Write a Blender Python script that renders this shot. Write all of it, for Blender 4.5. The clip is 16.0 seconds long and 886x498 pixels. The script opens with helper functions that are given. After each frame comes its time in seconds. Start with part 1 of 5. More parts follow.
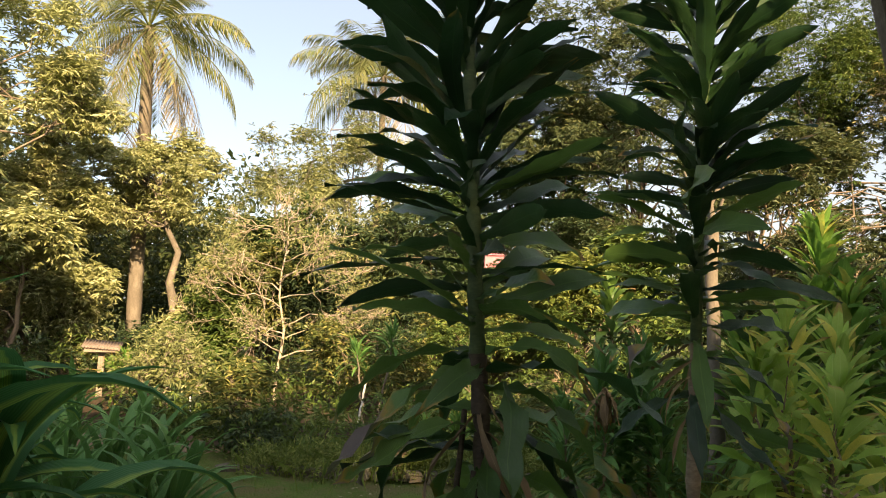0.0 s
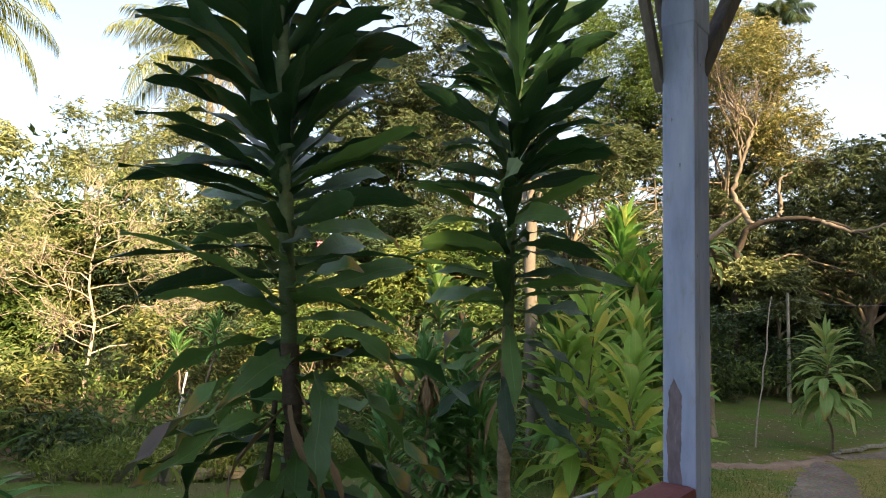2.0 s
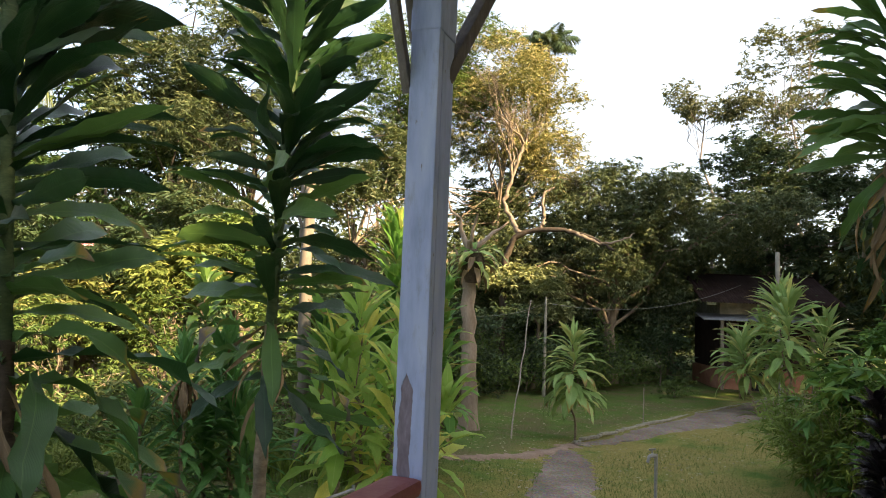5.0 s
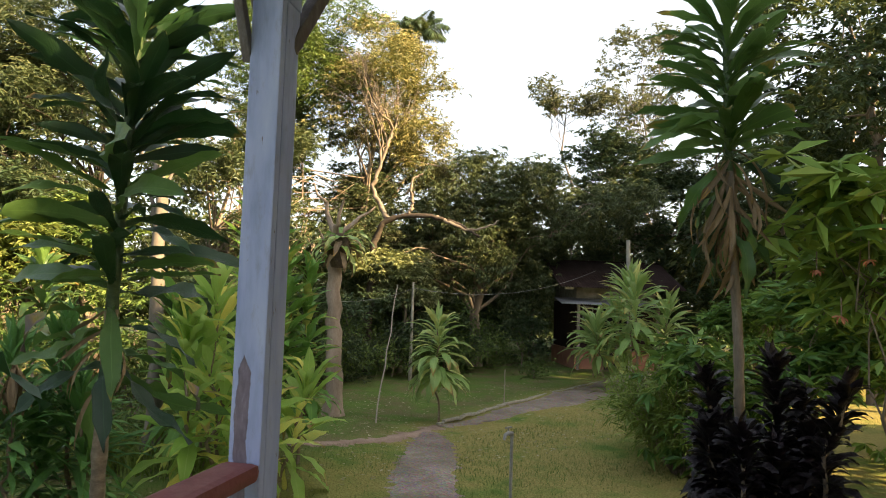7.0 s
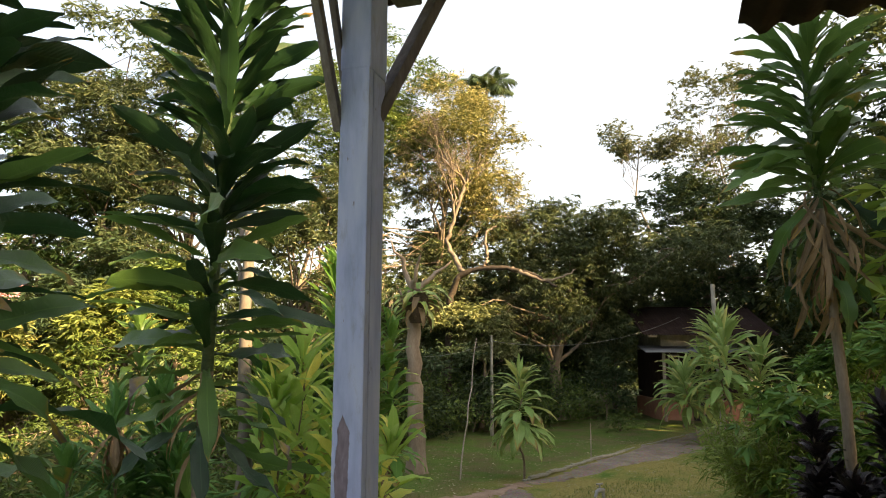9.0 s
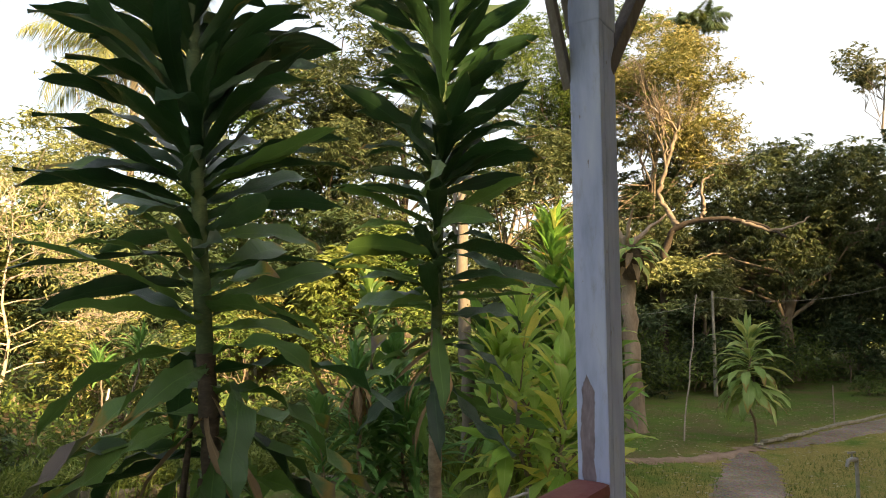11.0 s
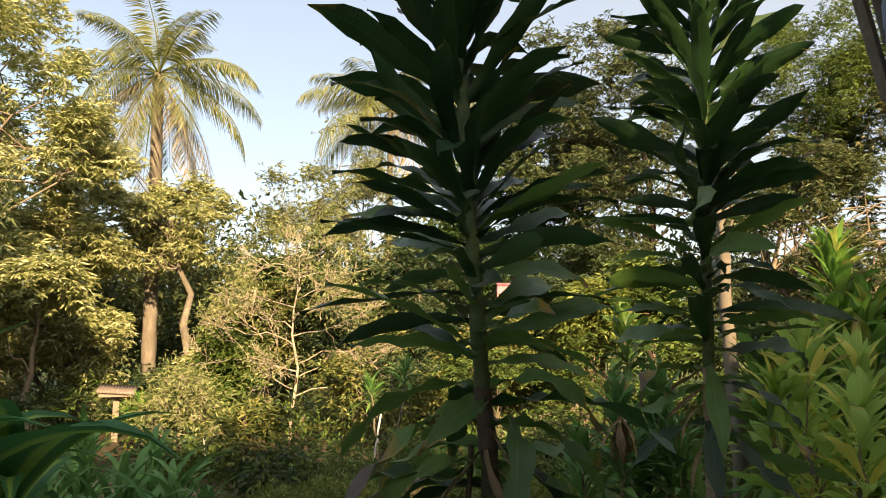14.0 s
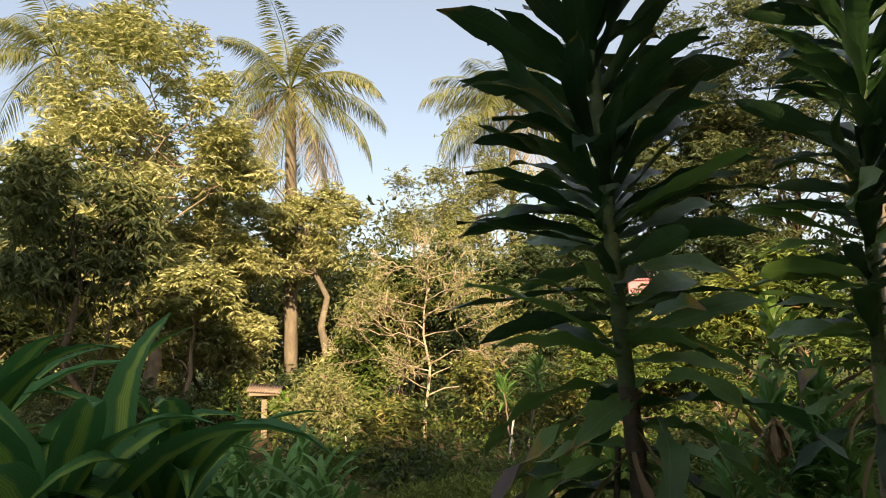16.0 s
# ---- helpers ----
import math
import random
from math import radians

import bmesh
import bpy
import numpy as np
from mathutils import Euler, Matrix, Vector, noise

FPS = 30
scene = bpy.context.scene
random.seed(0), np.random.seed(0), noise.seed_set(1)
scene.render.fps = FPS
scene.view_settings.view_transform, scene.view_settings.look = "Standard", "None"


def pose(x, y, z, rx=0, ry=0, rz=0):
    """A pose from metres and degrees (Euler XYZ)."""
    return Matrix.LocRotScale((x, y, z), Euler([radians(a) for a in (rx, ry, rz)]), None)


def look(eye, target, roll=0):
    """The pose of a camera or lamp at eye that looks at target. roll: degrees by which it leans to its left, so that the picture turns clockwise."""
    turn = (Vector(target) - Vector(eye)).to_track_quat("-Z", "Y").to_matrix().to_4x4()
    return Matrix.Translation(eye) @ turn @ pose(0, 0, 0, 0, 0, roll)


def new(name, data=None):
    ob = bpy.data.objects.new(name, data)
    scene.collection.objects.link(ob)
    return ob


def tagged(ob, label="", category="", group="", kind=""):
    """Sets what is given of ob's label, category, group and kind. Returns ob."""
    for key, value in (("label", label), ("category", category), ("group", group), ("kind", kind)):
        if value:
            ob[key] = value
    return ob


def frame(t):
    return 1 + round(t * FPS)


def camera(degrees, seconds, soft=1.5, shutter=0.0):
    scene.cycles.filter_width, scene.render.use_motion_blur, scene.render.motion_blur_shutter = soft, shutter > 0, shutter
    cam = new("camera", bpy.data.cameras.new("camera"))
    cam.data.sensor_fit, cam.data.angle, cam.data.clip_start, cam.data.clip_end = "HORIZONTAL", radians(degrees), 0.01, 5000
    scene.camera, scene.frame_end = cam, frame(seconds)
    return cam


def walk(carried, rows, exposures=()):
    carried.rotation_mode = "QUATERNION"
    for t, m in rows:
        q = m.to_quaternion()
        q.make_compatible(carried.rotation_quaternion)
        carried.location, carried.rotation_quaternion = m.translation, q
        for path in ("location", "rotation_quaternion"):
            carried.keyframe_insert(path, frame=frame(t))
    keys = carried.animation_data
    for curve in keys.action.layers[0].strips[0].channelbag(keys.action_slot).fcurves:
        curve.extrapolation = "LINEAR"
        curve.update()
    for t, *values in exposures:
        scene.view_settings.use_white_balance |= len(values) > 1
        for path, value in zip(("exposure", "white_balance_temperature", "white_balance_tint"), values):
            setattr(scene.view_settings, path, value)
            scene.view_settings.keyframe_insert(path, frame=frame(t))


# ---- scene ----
cam = camera(65.07, 16.0, soft=1.0)
PATH = [
    (0, (0.174, 0.185, 2.080), (0.1472, 2.1775, 2.2507), 2.03),
    (0.5, (0.206, 0.190, 2.084), (0.3049, 2.1811, 2.2439), 1.83),
    (1, (0.239, 0.192, 2.081), (0.4540, 2.1751, 2.2240), 2.07),
    (1.5, (0.266, 0.194, 2.077), (0.6011, 2.1608, 2.2224), 1.77),
    (2, (0.293, 0.196, 2.080), (0.7285, 2.1423, 2.2313), 1.27),
    (2.5, (0.317, 0.198, 2.082), (0.8607, 2.1150, 2.2535), 1.09),
    (3, (0.330, 0.202, 2.083), (0.9691, 2.0878, 2.2749), 1.86),
    (3.5, (0.350, 0.195, 2.084), (1.0488, 2.0586, 2.2818), 2.09),
    (4, (0.383, 0.188, 2.075), (1.1955, 2.0073, 2.2518), 3.04),
    (4.5, (0.400, 0.177, 2.069), (1.3208, 1.9447, 2.2425), 3.98),
    (5, (0.427, 0.185, 2.071), (1.4264, 1.9087, 2.2404), 2.25),
    (5.2, (0.435, 0.182, 2.077), (1.4724, 1.8831, 2.2500), 1.69),
    (7.3, (0.509, 0.160, 2.048), (1.8225, 1.6596, 2.2018), 1.89),
    (7.5, (0.506, 0.153, 2.046), (1.8079, 1.6581, 2.2441), 1.08),
    (8, (0.491, 0.147, 2.048), (1.7568, 1.6739, 2.3054), 0.52),
    (8.2, (0.485, 0.152, 2.053), (1.7237, 1.6957, 2.3394), 0.30),
    (10.3, (0.410, 0.203, 2.066), (1.2319, 2.0154, 2.2669), -0.02),
    (10.5, (0.401, 0.205, 2.068), (1.1537, 2.0493, 2.2526), -0.15),
    (11, (0.379, 0.220, 2.068), (0.9862, 2.1174, 2.2381), -0.28),
    (11.5, (0.356, 0.225, 2.071), (0.8483, 2.1555, 2.2462), -0.03),
    (12, (0.336, 0.228, 2.070), (0.6994, 2.1866, 2.2443), -0.42),
    (12.5, (0.306, 0.225, 2.079), (0.5321, 2.2034, 2.2643), -1.60),
    (13, (0.285, 0.228, 2.084), (0.4101, 2.2147, 2.2829), -1.39),
    (13.5, (0.267, 0.223, 2.082), (0.2896, 2.2082, 2.3207), -0.98),
    (14, (0.245, 0.227, 2.090), (0.1769, 2.2088, 2.3497), -0.08),
    (14.5, (0.231, 0.230, 2.092), (0.0828, 2.2070, 2.3525), 0.13),
    (15, (0.212, 0.229, 2.090), (-0.0273, 2.1988, 2.3438), -0.60),
    (15.5, (0.196, 0.236, 2.091), (-0.1320, 2.1929, 2.3430), -0.71),
    (16, (0.183, 0.233, 2.095), (-0.2371, 2.1717, 2.3541), -0.83),
]
EXPOSURES = [(0.0, 1.54, 7200, 14), (2.0, 1.92, 6450, 12), (3.5, 2.10, 6400, 12), (5.0, 2.22, 6750, 12), (8.0, 2.2, 7200, 12), (10.5, 2.06, 7750, 13), (12.3, 1.96, 7700, 13), (13.5, 1.62, 7300, 13), (14.5, 1.44, 7250, 13), (16.0, 1.26, 7200, 13)]
walk(cam, [(t, look(eye, target, roll)) for t, eye, target, roll in PATH], EXPOSURES)

# ---- light ----
SUN_FROM = Vector((0.32, -0.95, 0.0)).normalized()      # horizontal direction towards the sun
SUN_ELEVATION = 27.0
world = bpy.data.worlds.new("world")
scene.world = world
world.use_nodes = True
wn = world.node_tree.nodes
sky = wn.new("ShaderNodeTexSky")
sky.sky_type = "NISHITA"
sky.sun_disc = False
sky.sun_elevation = radians(SUN_ELEVATION)
sky.sun_rotation = math.atan2(SUN_FROM.x, SUN_FROM.y)
sky.air_density, sky.dust_density, sky.ozone_density = 1.0, 3.0, 1.0
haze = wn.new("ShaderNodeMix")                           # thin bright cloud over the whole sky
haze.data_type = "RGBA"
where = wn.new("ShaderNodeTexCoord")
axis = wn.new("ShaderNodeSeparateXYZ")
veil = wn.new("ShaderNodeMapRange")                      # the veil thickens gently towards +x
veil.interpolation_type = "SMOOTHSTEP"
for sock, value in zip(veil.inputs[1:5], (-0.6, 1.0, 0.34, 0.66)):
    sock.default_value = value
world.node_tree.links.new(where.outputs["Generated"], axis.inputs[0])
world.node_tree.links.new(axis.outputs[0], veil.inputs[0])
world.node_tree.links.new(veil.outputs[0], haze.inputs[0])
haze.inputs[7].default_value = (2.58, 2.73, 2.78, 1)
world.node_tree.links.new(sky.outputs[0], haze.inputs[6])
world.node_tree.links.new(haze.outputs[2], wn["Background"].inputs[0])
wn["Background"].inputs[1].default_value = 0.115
sun_data = bpy.data.lights.new("sun", "SUN")
sun_data.energy, sun_data.angle, sun_data.color = 5.0, radians(0.6), (1.0, 0.74, 0.42)
sun = new("sun", sun_data)
sun.matrix_world = look((0, 0, 30), Vector((0, 0, 30)) - SUN_FROM * math.cos(radians(SUN_ELEVATION)) - Vector((0, 0, math.sin(radians(SUN_ELEVATION)))))

# ---- materials ----
def nodes_of(name, rough=0.6, spec=0.3):
    m = bpy.data.materials.new(name)
    m.use_nodes = True
    nt = m.node_tree
    b = nt.nodes["Principled BSDF"]
    b.inputs["Roughness"].default_value = rough
    b.inputs["Specular IOR Level"].default_value = spec
    return m, nt, b


def ramp(nt, source, stops):
    r = nt.nodes.new("ShaderNodeValToRGB")
    e = r.color_ramp.elements
    while len(e) < len(stops):
        e.new(0.5)
    for el, (at, c) in zip(e, stops):
        el.position, el.color = at, (*c, 1)
    nt.links.new(source, r.inputs[0])
    return r.outputs[0]


def noise_out(nt, scale, detail=4, coords="Object", rough=0.6, stretch=None):
    tc = nt.nodes.new("ShaderNodeTexCoord")
    n = nt.nodes.new("ShaderNodeTexNoise")
    n.inputs["Scale"].default_value, n.inputs["Detail"].default_value, n.inputs["Roughness"].default_value = scale, detail, rough
    out = tc.outputs[coords]
    if stretch:
        mp = nt.nodes.new("ShaderNodeMapping")
        mp.inputs["Scale"].default_value = stretch
        nt.links.new(out, mp.inputs[0])
        out = mp.outputs[0]
    nt.links.new(out, n.inputs["Vector"])
    return n.outputs[0]


def mixed(nt, fac, a, b, mode="MIX"):
    m = nt.nodes.new("ShaderNodeMix")
    m.data_type, m.blend_type = "RGBA", mode
    for sock, v in ((m.inputs[0], fac), (m.inputs[6], a), (m.inputs[7], b)):
        if isinstance(v, (int, float)):
            sock.default_value = v
        elif isinstance(v, tuple):
            sock.default_value = (*v, 1)
        else:
            nt.links.new(v, sock)
    return m.outputs[2]


def bumped(nt, b, height, strength=0.3, distance=0.01):
    n = nt.nodes.new("ShaderNodeBump")
    n.inputs["Strength"].default_value, n.inputs["Distance"].default_value = strength, distance
    nt.links.new(height, n.inputs["Height"])
    nt.links.new(n.outputs[0], b.inputs["Normal"])


def maths(nt, op, a, b=0.0, c=0.0):
    m = nt.nodes.new("ShaderNodeMath")
    m.operation = op
    for sock, v in zip(m.inputs, (a, b, c)):
        if isinstance(v, (int, float)):
            sock.default_value = v
        else:
            nt.links.new(v, sock)
    return m.outputs[0]


def see_through(nt, b, colour, share):
    """Adds light that shines through a thin leaf."""
    t = nt.nodes.new("ShaderNodeBsdfTranslucent")
    nt.links.new(colour, t.inputs[0])
    mix = nt.nodes.new("ShaderNodeMixShader")
    mix.inputs[0].default_value = share
    nt.links.new(b.outputs[0], mix.inputs[1])
    nt.links.new(t.outputs[0], mix.inputs[2])
    nt.links.new(mix.outputs[0], nt.nodes["Material Output"].inputs[0])


def crown_material(name, dark, mid, light, accent=None, share=0.24, rough=0.5, patch=0.5):
    """Small leaves: each leaf has its own tint, and whole sprays drift in tone."""
    m, nt, b = nodes_of(name, rough, 0.28)
    geo = nt.nodes.new("ShaderNodeNewGeometry")
    stops = [(0.0, dark), (0.5, mid), (0.9, light)] + ([(1.0, accent)] if accent else [])
    tone = maths(nt, "MULTIPLY_ADD", noise_out(nt, patch, 3), 1.1, -0.3)
    mixv = maths(nt, "MULTIPLY_ADD", geo.outputs["Random Per Island"], 0.62, maths(nt, "MULTIPLY", tone, 0.7))
    col = ramp(nt, mixv, stops)
    nt.links.new(col, b.inputs["Base Color"])
    lit = mixed(nt, 0.4, col, (0.26, 0.28, 0.06), "MIX")
    see_through(nt, b, lit, share)
    return m


def blade_material(name, dark, light, stripe=None, tip=(0.24, 0.15, 0.07), tip_from=0.93, yellowing=None, share=0.22, rough=0.38, veins=26.0, yellow_from=0.62):
    """Long strap leaves: veins along the blade, dry tips, a tint of its own on each leaf."""
    m, nt, b = nodes_of(name, rough, 0.30)
    uv = nt.nodes.new("ShaderNodeUVMap")
    xyz = nt.nodes.new("ShaderNodeSeparateXYZ")
    nt.links.new(uv.outputs[0], xyz.inputs[0])
    info = nt.nodes.new("ShaderNodeObjectInfo")
    rnd = info.outputs["Random"]
    base = mixed(nt, rnd, dark, light)
    mott = noise_out(nt, 9.0, 4)
    base = mixed(nt, maths(nt, "MULTIPLY", mott, 0.45), base, tuple(v * 0.55 for v in dark))
    across = xyz.outputs[0]
    off = maths(nt, "ABSOLUTE", maths(nt, "SUBTRACT", across, 0.5))
    if stripe:
        soft = maths(nt, "MULTIPLY_ADD", mott, 0.16, 0.12)
        inside = ramp(nt, maths(nt, "SUBTRACT", soft, off), [(0.0, (0, 0, 0)), (0.10, (1, 1, 1))])
        base = mixed(nt, inside, base, stripe)
    if yellowing:
        old = ramp(nt, maths(nt, "MULTIPLY_ADD", mott, 0.35, maths(nt, "MULTIPLY", rnd, 0.9)), [(yellow_from, (0, 0, 0)), (yellow_from + 0.3, (1, 1, 1))])
        base = mixed(nt, old, base, yellowing)
    midrib = ramp(nt, off, [(0.0, (1, 1, 1)), (0.035, (0, 0, 0))])
    base = mixed(nt, maths(nt, "MULTIPLY", midrib, 0.22), base, tuple(min(1, v * 2.0 + 0.03) for v in light))
    ridge = maths(nt, "SINE", maths(nt, "MULTIPLY", across, veins * 6.283))
    base = mixed(nt, maths(nt, "MULTIPLY_ADD", ridge, 0.20, 0.20), base, tuple(v * 0.6 for v in dark))
    # dry tips of uneven length
    start = maths(nt, "MULTIPLY_ADD", maths(nt, "FRACT", maths(nt, "MULTIPLY", rnd, 7.31)), 0.60, tip_from - 0.20)
    edge = maths(nt, "MULTIPLY_ADD", off, 0.28, maths(nt, "MULTIPLY", mott, 0.34))
    along = maths(nt, "SUBTRACT", maths(nt, "ADD", edge, xyz.outputs[1]), maths(nt, "ADD", start, 0.2))
    dry = ramp(nt, along, [(0.07, (0, 0, 0)), (0.16, (1, 1, 1))])
    rim = ramp(nt, along, [(0.0, (0, 0, 0)), (0.09, (0.75, 0.75, 0.75)), (0.19, (0, 0, 0))])
    base = mixed(nt, dry, base, tip)
    base = mixed(nt, rim, base, (0.34, 0.20, 0.03))
    nt.links.new(base, b.inputs["Base Color"])
    bumped(nt, b, ridge, 0.4, 0.002)
    lit = mixed(nt, 0.25, base, tuple(min(0.95, v * 1.5 + 0.02) for v in light))
    see_through(nt, b, lit, share)
    return m


def grain_material(name, stops, scale=6.0, rough=0.85, bump=0.5, stretch=None, fine=60.0, depth=0.01):
    """Bark, wood, concrete, soil: two scales of noise."""
    m, nt, b = nodes_of(name, rough, 0.2)
    a = noise_out(nt, scale, 5, "Object", 0.6, stretch)
    f = noise_out(nt, fine, 3, "Object", 0.6, stretch)
    h = maths(nt, "MULTIPLY_ADD", f, 0.35, maths(nt, "MULTIPLY", a, 0.75))
    nt.links.new(ramp(nt, h, stops), b.inputs["Base Color"])
    bumped(nt, b, h, bump, depth)
    return m


MAT = {}
MAT["mango"] = crown_material("mango_leaf", (0.030, 0.058, 0.018), (0.12, 0.15, 0.045), (0.46, 0.42, 0.15), (0.50, 0.34, 0.16))
# warm copy of the mango leaf; sunlight on one crown is in its colour
MAT["sunwarm"] = crown_material("warm_sunlit_leaf", (0.05, 0.07, 0.022), (0.19, 0.19, 0.065), (0.56, 0.48, 0.21), (0.54, 0.36, 0.18))
# two darker mango leaves: forest shade is put into their colour
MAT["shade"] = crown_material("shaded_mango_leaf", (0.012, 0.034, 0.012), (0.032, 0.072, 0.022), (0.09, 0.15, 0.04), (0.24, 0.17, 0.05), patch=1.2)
MAT["mangodark"] = crown_material("half_shaded_mango_leaf", (0.032, 0.054, 0.026), (0.080, 0.113, 0.052), (0.20, 0.215, 0.10), (0.30, 0.24, 0.12), patch=0.8)
MAT["olive"] = crown_material("olive_leaf", (0.05, 0.065, 0.035), (0.10, 0.115, 0.065), (0.18, 0.18, 0.11))
MAT["turf"] = crown_material("turf_leaf", (0.038, 0.085, 0.016), (0.085, 0.15, 0.03), (0.18, 0.21, 0.06), share=0.3)
MAT["hedge"] = crown_material("hedge_leaf", (0.06, 0.10, 0.02), (0.16, 0.21, 0.05), (0.34, 0.37, 0.12), (0.34, 0.32, 0.10), share=0.3, patch=1.6)
# dark green leaf; for plants under trees their shade is in this colour
MAT["deep"] = crown_material("shade_deep_green_leaf", (0.019, 0.040, 0.021), (0.046, 0.082, 0.038), (0.11, 0.15, 0.068), share=0.2, rough=0.55)
MAT["fresh"] = crown_material("fresh_leaf", (0.08, 0.17, 0.03), (0.20, 0.32, 0.055), (0.40, 0.48, 0.11))
MAT["leafy"] = crown_material("broad_leaf", (0.035, 0.10, 0.022), (0.09, 0.20, 0.04), (0.22, 0.34, 0.075), (0.34, 0.36, 0.09), patch=1.2)
# mango leaf made paler and yellower: low sunlight is put into its colour
MAT["sunleaf"] = crown_material("sunlit_mango_leaf", (0.15, 0.19, 0.075), (0.37, 0.40, 0.185), (0.74, 0.74, 0.46), (0.62, 0.56, 0.28), share=0.38)
MAT["airy"] = crown_material("pale_leaf", (0.10, 0.13, 0.045), (0.21, 0.24, 0.10), (0.40, 0.41, 0.21))
MAT["bush"] = crown_material("bush_leaf", (0.03, 0.064, 0.018), (0.085, 0.145, 0.034), (0.21, 0.27, 0.07), (0.34, 0.30, 0.08), patch=0.9)
MAT["woods"] = crown_material("woods_leaf", (0.014, 0.028, 0.010), (0.045, 0.068, 0.022), (0.15, 0.16, 0.055), (0.22, 0.15, 0.06), patch=0.35)
MAT["sedge"] = crown_material("sedge_leaf", (0.07, 0.13, 0.02), (0.15, 0.22, 0.04), (0.28, 0.34, 0.09), share=0.3)
MAT["frond"] = crown_material("frond_leaf", (0.07, 0.10, 0.03), (0.15, 0.175, 0.06), (0.30, 0.285, 0.13), (0.36, 0.26, 0.14), share=0.3, rough=0.4)
MAT["dry"] = crown_material("dry_leaf", (0.13, 0.105, 0.06), (0.26, 0.215, 0.125), (0.40, 0.36, 0.24), share=0.2)
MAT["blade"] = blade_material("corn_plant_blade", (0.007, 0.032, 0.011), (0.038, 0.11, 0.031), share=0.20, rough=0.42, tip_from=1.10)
# brighter copy of the blade above: light on lower leaves is in its colour
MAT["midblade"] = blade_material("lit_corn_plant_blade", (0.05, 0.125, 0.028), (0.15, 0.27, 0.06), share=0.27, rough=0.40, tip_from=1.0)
MAT["oldblade"] = blade_material("old_corn_plant_blade", (0.045, 0.12, 0.03), (0.16, 0.28, 0.065), tip_from=0.70, tip=(0.13, 0.10, 0.085), rough=0.45)
MAT["deadblade"] = blade_material("dead_blade", (0.17, 0.12, 0.07), (0.44, 0.30, 0.16), tip=(0.12, 0.08, 0.05), share=0.1, rough=0.7)
MAT["cord"] = blade_material("cordyline_blade", (0.10, 0.26, 0.045), (0.27, 0.48, 0.105), share=0.3, yellowing=(0.48, 0.50, 0.13), yellow_from=0.9)
MAT["palecord"] = blade_material("pale_cordyline_blade", (0.24, 0.40, 0.11), (0.52, 0.68, 0.27), share=0.3, yellowing=(0.60, 0.58, 0.20), yellow_from=0.8)
MAT["limecord"] = blade_material("lime_cordyline_blade", (0.24, 0.47, 0.07), (0.68, 0.88, 0.24), share=0.45, yellowing=(0.84, 0.74, 0.16), yellow_from=0.74)
MAT["lily"] = blade_material("striped_blade", (0.042, 0.155, 0.046), (0.08, 0.25, 0.066), stripe=(0.26, 0.38, 0.065), tip_from=1.2, veins=18.0, rough=0.6)
MAT["spider"] = blade_material("lily_blade", (0.07, 0.20, 0.05), (0.19, 0.38, 0.10), tip_from=1.1)
MAT["black"] = blade_material("black_cordyline_blade", (0.010, 0.008, 0.010), (0.030, 0.018, 0.022), tip_from=1.3, share=0.05, rough=0.32)
MAT["bark"] = grain_material("bark", [(0.25, (0.07, 0.055, 0.04)), (0.55, (0.20, 0.16, 0.12)), (0.8, (0.33, 0.28, 0.21))], 5.0, 0.9, 0.8, (1, 1, 0.25))
MAT["palebark"] = grain_material("pale_bark", [(0.25, (0.08, 0.068, 0.055)), (0.55, (0.17, 0.148, 0.122)), (0.8, (0.29, 0.255, 0.215))], 5.0, 0.9, 0.6, (1, 1, 0.4))
MAT["cane"] = grain_material("cane_bark", [(0.25, (0.10, 0.075, 0.052)), (0.55, (0.23, 0.175, 0.125)), (0.8, (0.36, 0.29, 0.21))], 14.0, 0.85, 0.7, (1, 1, 2.5))
MAT["tanbark"] = grain_material("tan_bark", [(0.25, (0.12, 0.09, 0.065)), (0.55, (0.25, 0.195, 0.145)), (0.8, (0.37, 0.305, 0.235))], 5.0, 0.9, 0.7, (1, 1, 0.3))
MAT["darkcane"] = grain_material("dark_cane_bark", [(0.25, (0.025, 0.022, 0.018)), (0.6, (0.07, 0.055, 0.042)), (0.85, (0.13, 0.10, 0.08))], 14.0, 0.85, 0.7, (1, 1, 2.5))
MAT["wood"] = grain_material("weathered_wood", [(0.25, (0.14, 0.11, 0.09)), (0.55, (0.28, 0.23, 0.19)), (0.8, (0.42, 0.36, 0.30))], 8.0, 0.85, 0.5, (6, 6, 0.5))
MAT["brace"] = grain_material("dull_brown_timber", [(0.25, (0.10, 0.085, 0.08)), (0.55, (0.18, 0.155, 0.145)), (0.8, (0.28, 0.25, 0.24))], 8.0, 0.8, 0.4, (6, 6, 1))
# rust, darkened further: tree shade over the hut is put into this colour
MAT["tin"] = grain_material("shade_dark_rusty_tin", [(0.25, (0.020, 0.012, 0.010)), (0.6, (0.040, 0.025, 0.022)), (0.85, (0.075, 0.052, 0.045))], 4.0, 0.7, 0.3)
MAT["paletin"] = grain_material("sunlit_tin", [(0.25, (0.13, 0.10, 0.09)), (0.6, (0.25, 0.20, 0.18)), (0.85, (0.38, 0.32, 0.29))], 5.0, 0.6, 0.3)
MAT["twig"] = grain_material("tan_twig", [(0.25, (0.22, 0.175, 0.14)), (0.55, (0.42, 0.35, 0.28)), (0.8, (0.60, 0.53, 0.45))], 6.0, 0.9, 0.4)
MAT["tan"] = grain_material("brown_limb", [(0.25, (0.10, 0.08, 0.06)), (0.55, (0.19, 0.155, 0.12)), (0.8, (0.31, 0.26, 0.20))], 6.0, 0.9, 0.4)
